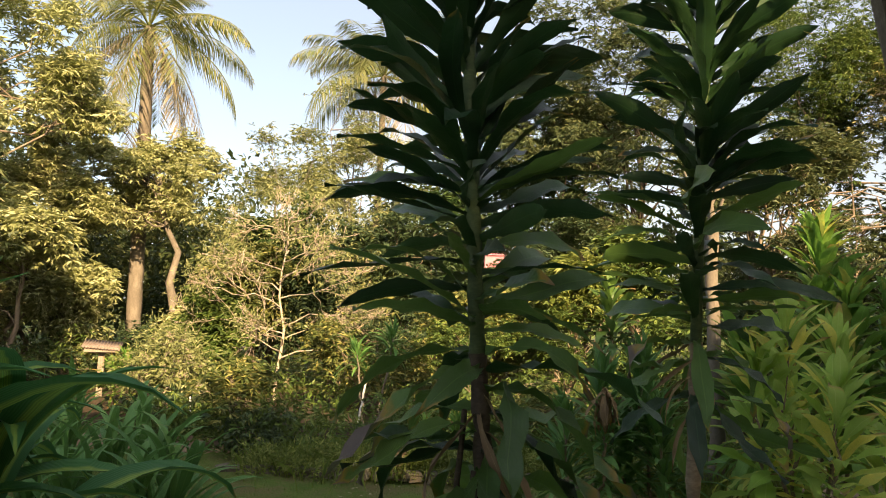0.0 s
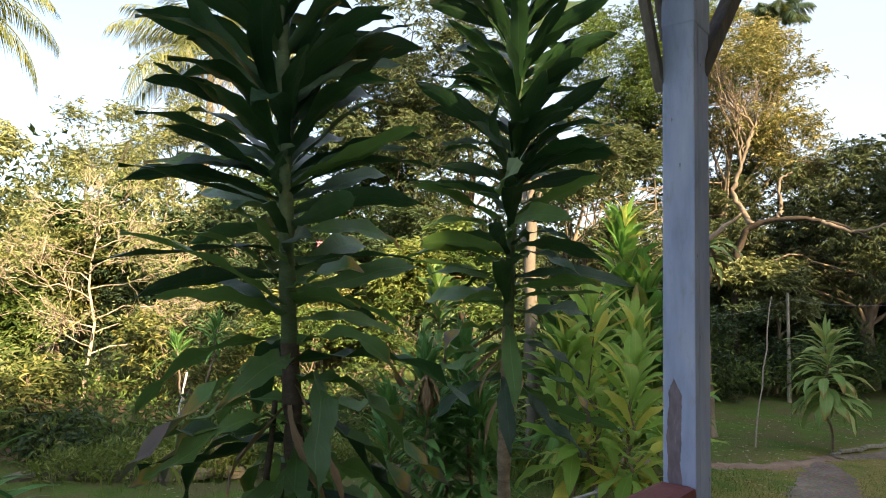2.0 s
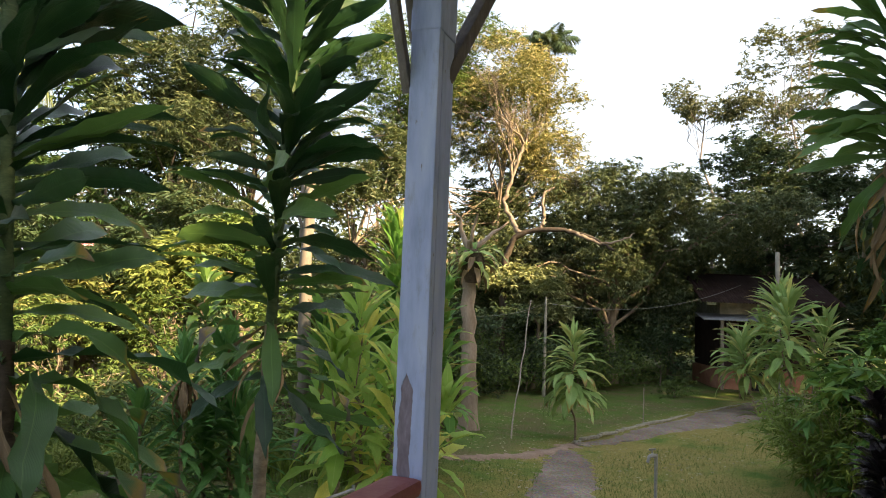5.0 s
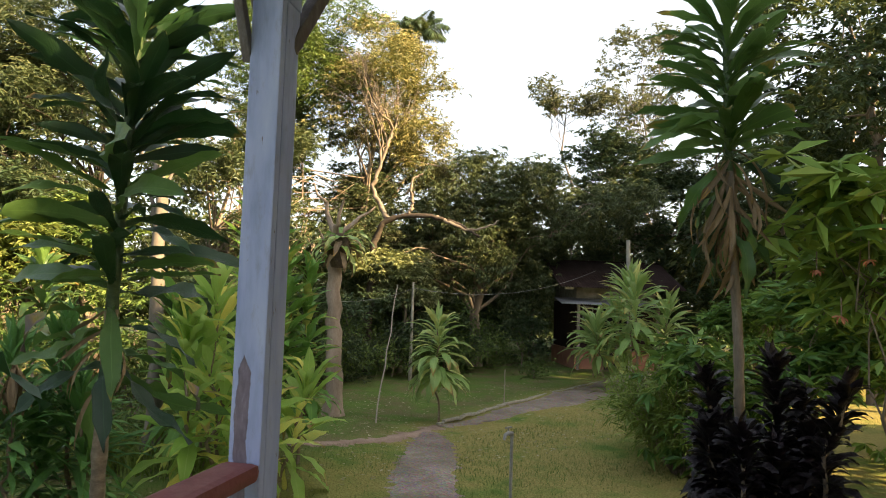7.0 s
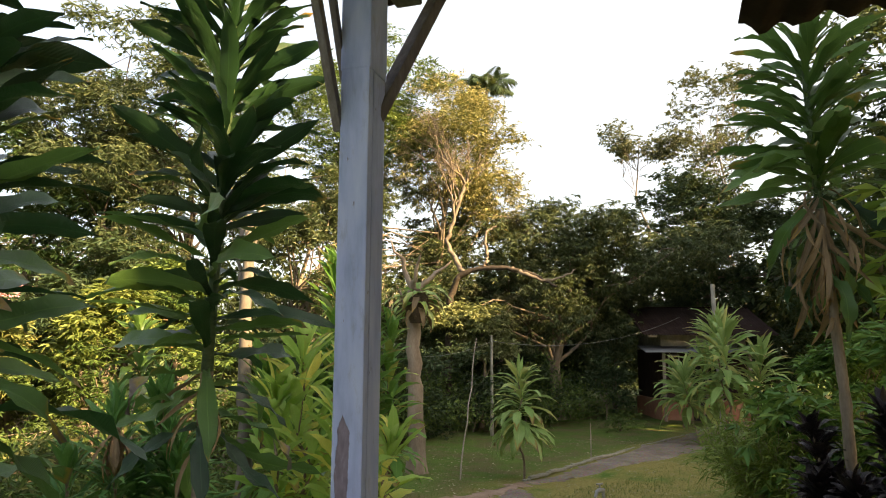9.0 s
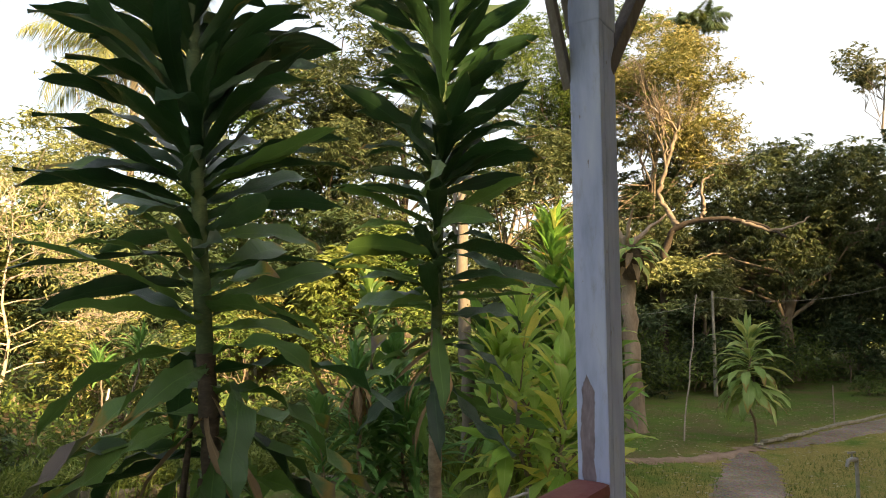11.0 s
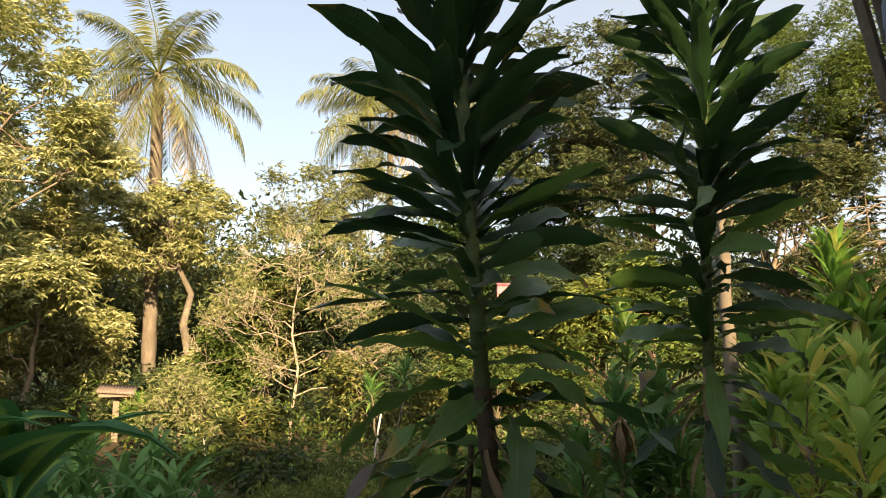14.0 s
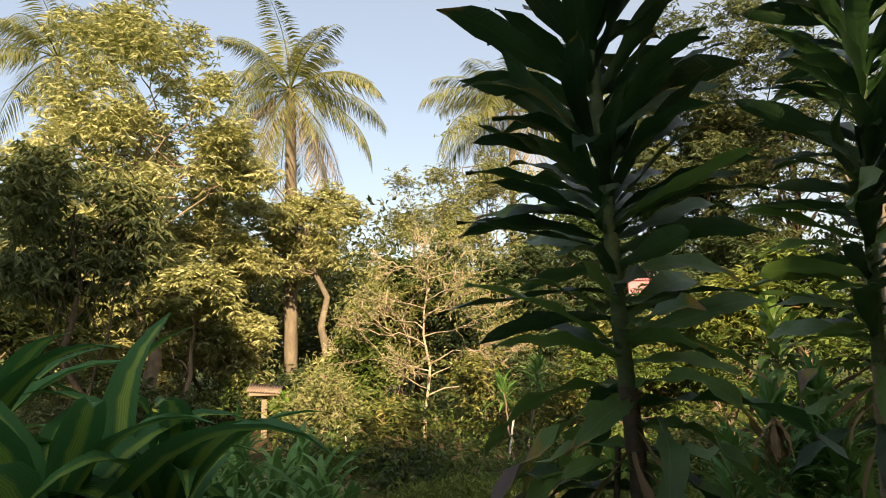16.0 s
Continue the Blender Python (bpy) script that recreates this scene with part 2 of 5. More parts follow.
MAT["litter"] = grain_material("leaf_litter", [(0.25, (0.03, 0.023, 0.015)), (0.55, (0.075, 0.055, 0.036)), (0.8, (0.15, 0.11, 0.07))], 5.0, 0.95, 0.9, None, 40.0, 0.03)
MAT["greenstem"] = grain_material("green_stem", [(0.25, (0.022, 0.042, 0.016)), (0.55, (0.05, 0.08, 0.032)), (0.8, (0.10, 0.13, 0.06))], 14.0, 0.6, 0.4, (1, 1, 2.5))
MAT["rubble"] = grain_material("mossy_rubble", [(0.25, (0.06, 0.055, 0.04)), (0.55, (0.14, 0.125, 0.095)), (0.8, (0.24, 0.215, 0.175))], 6.0, 0.95, 0.8)
MAT["kerb"] = grain_material("mossy_concrete", [(0.25, (0.13, 0.12, 0.09)), (0.55, (0.26, 0.245, 0.20)), (0.8, (0.40, 0.38, 0.33))], 5.0, 0.9, 0.4)
MAT["concrete"] = grain_material("concrete", [(0.25, (0.22, 0.205, 0.18)), (0.55, (0.40, 0.38, 0.34)), (0.8, (0.54, 0.52, 0.48))], 5.0, 0.9, 0.4)
MAT["plaster"] = grain_material("white_plaster", [(0.25, (0.45, 0.45, 0.44)), (0.5, (0.68, 0.68, 0.66)), (0.8, (0.78, 0.78, 0.76))], 2.0, 0.85, 0.15)
MAT["brick"] = grain_material("terracotta_wall", [(0.25, (0.22, 0.10, 0.07)), (0.5, (0.36, 0.17, 0.11)), (0.8, (0.46, 0.25, 0.17))], 3.0, 0.9, 0.3)
MAT["redpaint"] = grain_material("dark_red_paint", [(0.25, (0.13, 0.035, 0.035)), (0.5, (0.24, 0.07, 0.065)), (0.8, (0.34, 0.13, 0.12))], 7.0, 0.5, 0.25)
MAT["pinkwall"] = grain_material("pink_paint", [(0.25, (0.40, 0.12, 0.17)), (0.5, (0.56, 0.23, 0.28)), (0.8, (0.68, 0.38, 0.42))], 3.0, 0.8, 0.2)
MAT["soil"] = grain_material("soil", [(0.25, (0.13, 0.085, 0.06)), (0.55, (0.26, 0.18, 0.13)), (0.8, (0.38, 0.28, 0.21))], 3.0, 0.95, 0.6)
MAT["steel"] = grain_material("galvanised_steel", [(0.25, (0.16, 0.16, 0.155)), (0.55, (0.27, 0.265, 0.26)), (0.8, (0.38, 0.375, 0.37))], 12.0, 0.45, 0.1)
MAT["steel"].node_tree.nodes["Principled BSDF"].inputs["Metallic"].default_value = 0.3
MAT["cable"] = grain_material("cable_sheath", [(0.3, (0.10, 0.10, 0.10)), (0.7, (0.22, 0.22, 0.21))], 20.0, 0.6, 0.1)
MAT["dark"] = grain_material("dark_opening", [(0.3, (0.012, 0.012, 0.012)), (0.7, (0.025, 0.024, 0.022))], 4.0, 0.7, 0.1)
MAT["petal"] = crown_material("red_petal", (0.38, 0.09, 0.05), (0.56, 0.20, 0.12), (0.66, 0.36, 0.24), share=0.3)


def gravel_material():
    m, nt, b = nodes_of("gravel", 0.95, 0.2)
    big = noise_out(nt, 0.9, 4)
    tc = nt.nodes.new("ShaderNodeTexCoord")
    v = nt.nodes.new("ShaderNodeTexVoronoi")
    v.inputs["Scale"].default_value = 38.0
    nt.links.new(tc.outputs["Object"], v.inputs["Vector"])
    col = ramp(nt, big, [(0.3, (0.14, 0.105, 0.08)), (0.55, (0.235, 0.19, 0.155)), (0.75, (0.35, 0.29, 0.245))])
    grey = mixed(nt, 0.35, col, v.outputs["Color"], "SOFT_LIGHT")
    moss = ramp(nt, noise_out(nt, 2.3, 4), [(0.52, (0, 0, 0)), (0.7, (1, 1, 1))])
    nt.links.new(mixed(nt, maths(nt, "MULTIPLY", moss, 0.45), grey, (0.12, 0.12, 0.04)), b.inputs["Base Color"])
    bumped(nt, b, v.outputs["Distance"], 0.8, 0.02)
    return m


def lawn_material():
    """Mown grass with worn, yellowed and mossy patches."""
    m, nt, b = nodes_of("lawn", 0.95, 0.15)
    big, mid, fine = noise_out(nt, 0.42, 5), noise_out(nt, 2.6, 4), noise_out(nt, 45.0, 3)
    green = ramp(nt, maths(nt, "MULTIPLY_ADD", fine, 0.6, maths(nt, "MULTIPLY", mid, 0.5)), [(0.3, (0.048, 0.10, 0.017)), (0.55, (0.108, 0.18, 0.032)), (0.8, (0.18, 0.25, 0.055))])
    worn = ramp(nt, maths(nt, "MULTIPLY_ADD", mid, 0.35, maths(nt, "MULTIPLY", big, 0.75)), [(0.40, (0, 0, 0)), (0.56, (0.9, 0.9, 0.9))])
    tc = nt.nodes.new("ShaderNodeTexCoord")
    xyz = nt.nodes.new("ShaderNodeSeparateXYZ")
    nt.links.new(tc.outputs["Object"], xyz.inputs[0])
    trodden = ramp(nt, maths(nt, "MULTIPLY", xyz.outputs[0], 0.1), [(0.2, (0.15, 0.15, 0.15)), (0.55, (1, 1, 1))])     # worn by the paths, lush by the hedge
    worn = maths(nt, "MULTIPLY", worn, trodden)
    straw = ramp(nt, fine, [(0.3, (0.17, 0.135, 0.042)), (0.7, (0.36, 0.30, 0.10))])
    near = mixed(nt, worn, green, straw)
    across = maths(nt, "MULTIPLY_ADD", mid, 0.9, maths(nt, "MULTIPLY_ADD", xyz.outputs[0], -0.32, xyz.outputs[1]))     # the line of the drive
    beyond = ramp(nt, maths(nt, "MULTIPLY", across, 0.1), [(0.66, (0, 0, 0)), (0.74, (1, 1, 1))])
    brown = ramp(nt, maths(nt, "MULTIPLY_ADD", noise_out(nt, 1.1, 5), 0.6, maths(nt, "MULTIPLY", fine, 0.4)), [(0.45, (0, 0, 0)), (0.57, (0.8, 0.8, 0.8))])
    lush = mixed(nt, brown, mixed(nt, 0.25, green, (0.03, 0.06, 0.012)), (0.15, 0.115, 0.06))
    nt.links.new(mixed(nt, beyond, near, lush), b.inputs["Base Color"])
    bumped(nt, b, fine, 0.9, 0.03)
    return m


def post_material():
    """Pale blue-grey oil paint with stains, worn to purple-brown timber in a tall patch above the rail."""
    m, nt, b = nodes_of("flaking_pale_blue_paint", 0.55, 0.3)
    tone = noise_out(nt, 5.0, 5, "Object", 0.6, (3, 3, 0.6))
    paint = ramp(nt, tone, [(0.3, (0.30, 0.35, 0.56)), (0.5, (0.42, 0.47, 0.71)), (0.75, (0.54, 0.58, 0.78))])
    grime = ramp(nt, noise_out(nt, 26.0, 5, "Object", 0.7, (1, 1, 0.35)), [(0.56, (0, 0, 0)), (0.72, (0.5, 0.5, 0.5))])
    paint = mixed(nt, grime, paint, (0.26, 0.25, 0.33))
    tc = nt.nodes.new("ShaderNodeTexCoord")
    xyz = nt.nodes.new("ShaderNodeSeparateXYZ")
    nt.links.new(tc.outputs["Object"], xyz.inputs[0])
    edge = noise_out(nt, 22.0, 4, "Object", 0.6, (1, 1, 0.45))
    fine = noise_out(nt, 75.0, 3, "Object", 0.6, (1, 1, 0.3))
    # the tall patch: a blunt tongue that ends at 1.88 m
    off = maths(nt, "ABSOLUTE", maths(nt, "SUBTRACT", xyz.outputs[1], 0.014))
    reach = maths(nt, "MULTIPLY_ADD", maths(nt, "SUBTRACT", 1.885, xyz.outputs[2]), 0.35, 0.004)
    half = maths(nt, "MINIMUM", reach, 0.021)
    inside = maths(nt, "SUBTRACT", maths(nt, "ADD", half, maths(nt, "MULTIPLY_ADD", edge, 0.030, -0.015)), off)
    tongue = ramp(nt, maths(nt, "MULTIPLY", inside, 100.0), [(0.0, (0, 0, 0)), (0.22, (1, 1, 1))])
    # small chips all the way up
    chips = ramp(nt, noise_out(nt, 34.0, 3, "Object", 0.6, (1, 1, 0.4)), [(0.705, (0, 0, 0)), (0.725, (0.8, 0.8, 0.8))])
    bare = maths(nt, "MAXIMUM", tongue, chips)
    under = ramp(nt, maths(nt, "MULTIPLY_ADD", fine, 0.5, maths(nt, "MULTIPLY", edge, 0.5)), [(0.35, (0.16, 0.12, 0.155)), (0.55, (0.25, 0.20, 0.245)), (0.68, (0.40, 0.38, 0.47))])
    nt.links.new(mixed(nt, bare, paint, under), b.inputs["Base Color"])
    bumped(nt, b, maths(nt, "MULTIPLY_ADD", bare, -0.8, maths(nt, "MULTIPLY_ADD", fine, 0.3, tone)), 0.5, 0.004)
    return m


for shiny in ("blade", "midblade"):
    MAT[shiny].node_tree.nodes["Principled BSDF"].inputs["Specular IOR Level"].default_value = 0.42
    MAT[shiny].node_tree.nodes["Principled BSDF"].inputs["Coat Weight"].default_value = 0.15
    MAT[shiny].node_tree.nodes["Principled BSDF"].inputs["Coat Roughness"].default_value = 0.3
MAT["oldblade"].node_tree.nodes["Principled BSDF"].inputs["Specular IOR Level"].default_value = 0.3
MAT["lily"].node_tree.nodes["Principled BSDF"].inputs["Specular IOR Level"].default_value = 0.22
MAT["tin"].node_tree.nodes["Principled BSDF"].inputs["Specular IOR Level"].default_value = 0.08
MAT["gravel"], MAT["lawn"], MAT["post"] = gravel_material(), lawn_material(), post_material()


# ---- geometry helpers ----
def mesh_of(name, verts, faces, uvs=None, smooth=False):
    """A mesh from arrays of vertices and of faces that all have the same number of corners."""
    v, f = np.asarray(verts, np.float32).reshape(-1, 3), np.asarray(faces, np.int32)
    me = bpy.data.meshes.new(name)
    me.vertices.add(len(v))
    me.vertices.foreach_set("co", v.ravel())
    me.loops.add(f.size)
    me.loops.foreach_set("vertex_index", f.ravel())
    me.polygons.add(len(f))
    me.polygons.foreach_set("loop_start", np.arange(0, f.size, f.shape[1], dtype=np.int32))
    me.polygons.foreach_set("use_smooth", np.full(len(f), smooth))
    if uvs is not None:
        me.uv_layers.new(name="UVMap").data.foreach_set("uv", np.asarray(uvs, np.float32)[f.ravel()].ravel())
    me.update(calc_edges=True)
    return me


def part(name, data, material, parent=None, label="", m=None):
    """Links a mesh or a bmesh as one object under a thing or a part."""
    if isinstance(data, bmesh.types.BMesh):
        me = bpy.data.meshes.new(name)
        data.to_mesh(me)
        data.free()
        data = me
    if material and not data.materials:
        data.materials.append(material)
    ob = new(name, data)
    ob.parent = parent
    if m is not None:
        ob.matrix_basis = m
    if label:
        ob["label"] = label
    return ob


def thing(name, at, label, category, group="", turn=0.0):
    ob = new(name)
    ob.matrix_basis = pose(*at, 0, 0, turn)
    ob.empty_display_size = 0.1
    return tagged(ob, label, category, group)


def tube(points, radii, sides=8):
    """Vertices and quads of a tapered tube along points."""
    p = np.asarray(points, float)
    r = np.broadcast_to(np.asarray(radii, float), len(p))
    d = np.gradient(p, axis=0)
    d /= np.linalg.norm(d, axis=1)[:, None] + 1e-9
    ref = np.array([0.0, 0.0, 1.0]) if abs(d[0][2]) < 0.9 else np.array([1.0, 0.0, 0.0])
    s = np.cross(d, ref)
    s /= np.linalg.norm(s, axis=1)[:, None] + 1e-9
    u = np.cross(s, d)
    a = np.linspace(0, 2 * np.pi, sides, endpoint=False)
    v = p[:, None] + r[:, None, None] * (np.cos(a)[None, :, None] * s[:, None] + np.sin(a)[None, :, None] * u[:, None])
    i, j = np.meshgrid(np.arange(len(p) - 1), np.arange(sides), indexing="ij")
    k = (j + 1) % sides
    f = np.stack([i * sides + j, i * sides + k, (i + 1) * sides + k, (i + 1) * sides + j], -1).reshape(-1, 4)
    return v.reshape(-1, 3), f


def joined(pieces):
    """Several (vertices, faces) pairs as one."""
    vs, fs, n = [], [], 0
    for v, f in pieces:
        vs.append(v)
        fs.append(np.asarray(f) + n)
        n += len(v)
    return np.vstack(vs), np.vstack(fs)


def bend(a, b, lift, rng, n=6, wander=0.06):
    """A curved line from a to b."""
    a, b = np.asarray(a, float), np.asarray(b, float)
    t = np.linspace(0, 1, n)[:, None]
    p = a + (b - a) * t + np.array([0, 0, 1.0]) * lift * np.sin(np.pi * t)
    w = rng.normal(0, wander, (n, 3)) * np.linalg.norm(b - a) * np.sin(np.pi * t)
    return p + w


def unit(v):
    return v / (np.linalg.norm(v, axis=-1, keepdims=True) + 1e-9)


def leaf_cloud(centres, count, spread, length, width, rng, outward=None, droop=0.5, curl=0.25, tuft=0):
    """Many small pointed leaves round the centres: vertices and quads. tuft: so many leaves hang from one twig end."""
    c = np.repeat(np.asarray(centres, float), count, axis=0)
    n = len(c)
    off = rng.normal(0, 1, (n, 3)) * spread
    if tuft:
        off = (rng.normal(0, 1, (n // tuft + 1, 3)) * spread)[np.arange(n) // tuft]
    off[:, 2] *= 0.7
    d = unit(off * 0.8 / max(np.max(spread), 1e-6) + rng.normal(0, 0.6, (n, 3)) + np.array([0, 0, -droop]) + (0 if outward is None else np.repeat(outward, count, axis=0) * 0.6))
    if tuft:
        az = rng.uniform(0, 2 * np.pi, n)
        d = unit(np.stack([np.cos(az), np.sin(az), rng.normal(0.15 - droop, 0.35, n)], -1) + (0 if outward is None else np.repeat(outward, count, axis=0) * 0.35))
    s = unit(np.cross(d, rng.normal(0, 0.6 if tuft else 1, (n, 3)) + np.array([0, 0, 1.2])))
    up = np.cross(s, d)
    ln = (length * rng.uniform(0.6, 1.25, n))[:, None]
    wd = (width * rng.uniform(0.7, 1.2, n))[:, None] * 0.5
    base = c + off
    mid = base + d * ln * 0.45 + up * ln * curl * 0.25
    v = np.stack([base, mid + s * wd, base + d * ln - up * ln * curl * 0.3, mid - s * wd], 1).reshape(-1, 3)
    return v, np.arange(4 * n).reshape(-1, 4)


def crown_points(centre, radii, n, rng, inner=0.45, lumps=0.28):
    """Places for sprays of leaves: boughs spread through an uneven crown, each with sprays on its upper side. Also the way out."""
    k = max(4, int(n / 11))
    d = unit(rng.normal(0, 1, (k * 3, 3)))[:k]
    ph = rng.uniform(0, 6.28, 6)
    lump = 1 + lumps * (np.sin(3.1 * d[:, 0] + ph[0]) * np.sin(3.7 * d[:, 1] + ph[1]) + np.sin(4.3 * d[:, 2] + ph[2]) * np.sin(5.1 * d[:, 0] + ph[3]))
    size = float(np.mean(radii)) * rng.uniform(0.16, 0.34, k)
    r = rng.uniform(inner ** 2, 1.0, k) ** 0.5 * lump
    bough = d * (r * (1 - 0.6 * size / np.mean(radii)))[:, None] * np.asarray(radii)
    weight = size ** 2
    own = rng.choice(k, n, p=weight / weight.sum())
    e = unit(rng.normal(0, 1, (n, 3)) + np.array([0, 0, 0.55]) + 0.5 * d[own])
    p = bough[own] + e * (size[own] * rng.uniform(0.55, 1.0, n))[:, None] * np.array([1.15, 1.15, 0.75])
    return p + np.asarray(centre), unit(e + 0.5 * unit(p))


def tree(name, label, at, crown, radii, sprays, leaves, leaf, material, bark="bark", thick=0.14, seed=1, spread=0.17, droop=0.55,
         limbs=10, inner=0.45, lumps=0.28, category="tree", crowns=(), fork=0.45, group="", tuft=8):
    """A tapered trunk, limbs that reach into the crown, and a crown of many small leaves. crowns: further (centre, radii, sprays) in the same tree."""
    rng = np.random.default_rng(seed)
    root = thing(name, (at[0], at[1], at[2] if len(at) > 2 else 0.0), label, category, group)
    o = np.array(root.matrix_basis.translation)
    limb_meshes, cloud = [], []
    main = np.asarray(crown, float) - o
    top = main + np.array([0, 0, radii[2] * 0.15])
    line = bend((0, 0, -0.15), top, 0, rng, 9, 0.025)
    stem = tube(line, np.linspace(thick * 1.15, thick * 0.16, 9) + np.r_[thick * 0.35, np.zeros(8)], 10)
    for c, r, k in ((crown, radii, sprays), *crowns):
        c = np.asarray(c, float) - o
        p, out = crown_points(c, r, k, rng, inner, lumps)
        for q in p[rng.permutation(len(p))[: max(4, limbs * k // max(sprays, 1))]]:
            h = rng.uniform(fork, 0.95)
            a = line[int(h * 8)]
            far = bend(a, q, rng.uniform(-0.05, 0.12) * np.linalg.norm(q - a), rng, 6, 0.07)
            wood = [tube(far, np.linspace(thick * 0.42 * (1.2 - h), 0.008, 6), 6)]
            limb_meshes.append(wood)
            for _ in range(3):
                b = far[rng.integers(2, 5)]
                e = p[np.argsort(np.linalg.norm(p - b, axis=1))[rng.integers(0, 8)]]
                wood.append(tube(bend(b, e, 0.02, rng, 4, 0.06), np.linspace(thick * 0.13, 0.005, 4), 5))
        cloud.append(leaf_cloud(p, leaves, spread, leaf[0], leaf[1], rng, out, droop, tuft=tuft))
    trunk = part("trunk", mesh_of("trunk", *stem, smooth=True), MAT[bark], root)
    for wood in limb_meshes:
        part("limb", mesh_of("limb", *joined(wood), smooth=True), MAT[bark], trunk)
    part("crown", mesh_of("crown", *joined(cloud)), MAT[material], root)
    return root


def blade_mesh(name, length, width, start, end, fold=0.25, wave=0.0, seed=0, seg=9, narrow=0.45, power=1.0, full=0.5):
    """One strap leaf along +x that leaves at the angle start and ends at the angle end (degrees above level)."""
    rng = np.random.default_rng(seed)
    t = np.linspace(0, 1, seg + 1)
    ang = np.radians(start + (end - start) * t ** power + wave * 130 * rng.uniform(-1, 1) * np.sin(t * 6.0 + rng.uniform(0, 6.28)))
    step = length / seg
    x = np.r_[0, np.cumsum(np.cos(ang[:-1]) * step)]
    z = np.r_[0, np.cumsum(np.sin(ang[:-1]) * step)]
    rise = np.clip((t - 0.12) / 0.46, 0, 1)
    rise = narrow + (1 - narrow) * rise * rise * (3 - 2 * rise)
    w = width * 0.5 * rise * (1 - np.clip((t - full) / (1.001 - full), 0, 1) ** 1.7) ** 0.95
    side = np.cumsum(rng.normal(0, 0.02 * length / seg * 3, seg + 1)) * t
    nz, nx = np.cos(ang), -np.sin(ang)
    v, uv = [], []
    for i in range(seg + 1):
        for k, s in enumerate((-1, 0, 1)):
            lift = (abs(s) * fold * w[i]) + (wave * width * math.sin(i * 1.9 + s * 1.3 + seed) if s else 0)
            v.append((x[i] + nx[i] * lift, side[i] + s * w[i], z[i] + nz[i] * lift))
            uv.append((k / 2, t[i]))
    f = [(i * 3 + k, i * 3 + 3 + k, i * 3 + 4 + k, i * 3 + 1 + k) for i in range(seg) for k in range(2)]
    return mesh_of(name, v, f, uv, True)


BLADES = {}


def blades(kind, material, width, start, end, fold=0.25, wave=0.06, count=5, power=1.0, narrow=0.45, full=0.5):
    """A small set of unit-length leaves of one kind, shared by all the plants that bear it."""
    key = (kind, material)
    if key not in BLADES:
        rng = np.random.default_rng(len(BLADES) + 11)
        BLADES[key] = []
        for i in range(count):
            me = blade_mesh("leaf", 1.0, width * rng.uniform(0.85, 1.15), start + rng.uniform(-10, 10), end + rng.uniform(-24, 24), fold, wave, i, 11, narrow, power, full)
            me.materials.append(MAT[material])
            BLADES[key].append(me)
    return BLADES[key]


def whorl(root, along, meshes, n, length, rng, tilt=(0, 0), name="leaf", turn=137.5, roll=10, jitter=0.12, grow=None):
    """n leaves in a spiral along a line of places. tilt: pitch in degrees at the line's start and end; grow: length factors there."""
    along = np.asarray(along, float)
    for i in range(n):
        t = i / max(1, n - 1)
        k = t * (len(along) - 1)
        a = int(min(k, len(along) - 2))
        p = along[a] + (along[a + 1] - along[a]) * (k - a)
        pitch = tilt[0] + (tilt[1] - tilt[0]) * t + rng.normal(0, 8)
        size = length * (1 + rng.normal(0, jitter)) * ((grow[0] + (grow[1] - grow[0]) * t) if grow else 1)
        m = pose(*p, 0, 0, i * turn + rng.normal(0, 20)) @ pose(0, 0, 0, rng.normal(0, roll), -pitch, 0) @ Matrix.Diagonal((size, size * rng.uniform(0.85, 1.15), size, 1))
        part(name, meshes[int(rng.integers(len(meshes)))], None, root, "", m)


def smoothed(bm, width=0.006, segments=2):
    bmesh.ops.bevel(bm, geom=bm.edges[:], offset=width, segments=segments, affect="EDGES", profile=0.6)
    return bm


def box(sx, sy, sz, at=(0, 0, 0), bevel=0.006, m=None):
    """A bevelled block with its middle at a place."""
    bm = bmesh.new()
    bmesh.ops.create_cube(bm, size=1.0, matrix=Matrix.Translation(at) @ (m or Matrix()) @ Matrix.Diagonal((sx, sy, sz, 1)))
    if bevel:
        smoothed(bm, bevel)
    return bm


def beam(a, b, sx, sy, bevel=0.005):
    """A bevelled timber from a to b."""
    a, b = Vector(a), Vector(b)
    turn = (b - a).to_track_quat("Z", "Y").to_matrix().to_4x4()
    return box_at((a + b) / 2, turn, sx, sy, (b - a).length, bevel)


def box_at(c, turn, sx, sy, sz, bevel):
    bm = bmesh.new()
    bmesh.ops.create_cube(bm, size=1.0, matrix=Matrix.Translation(c) @ turn @ Matrix.Diagonal((sx, sy, sz, 1)))
    if bevel:
        smoothed(bm, bevel)
    return bm


# ---- ground ----
def ground_height(x, y):
    return 0.035 * np.sin(x * 0.7 + 1.3) * np.sin(y * 0.55) + 0.02 * np.sin(x * 1.9 + y * 1.4)


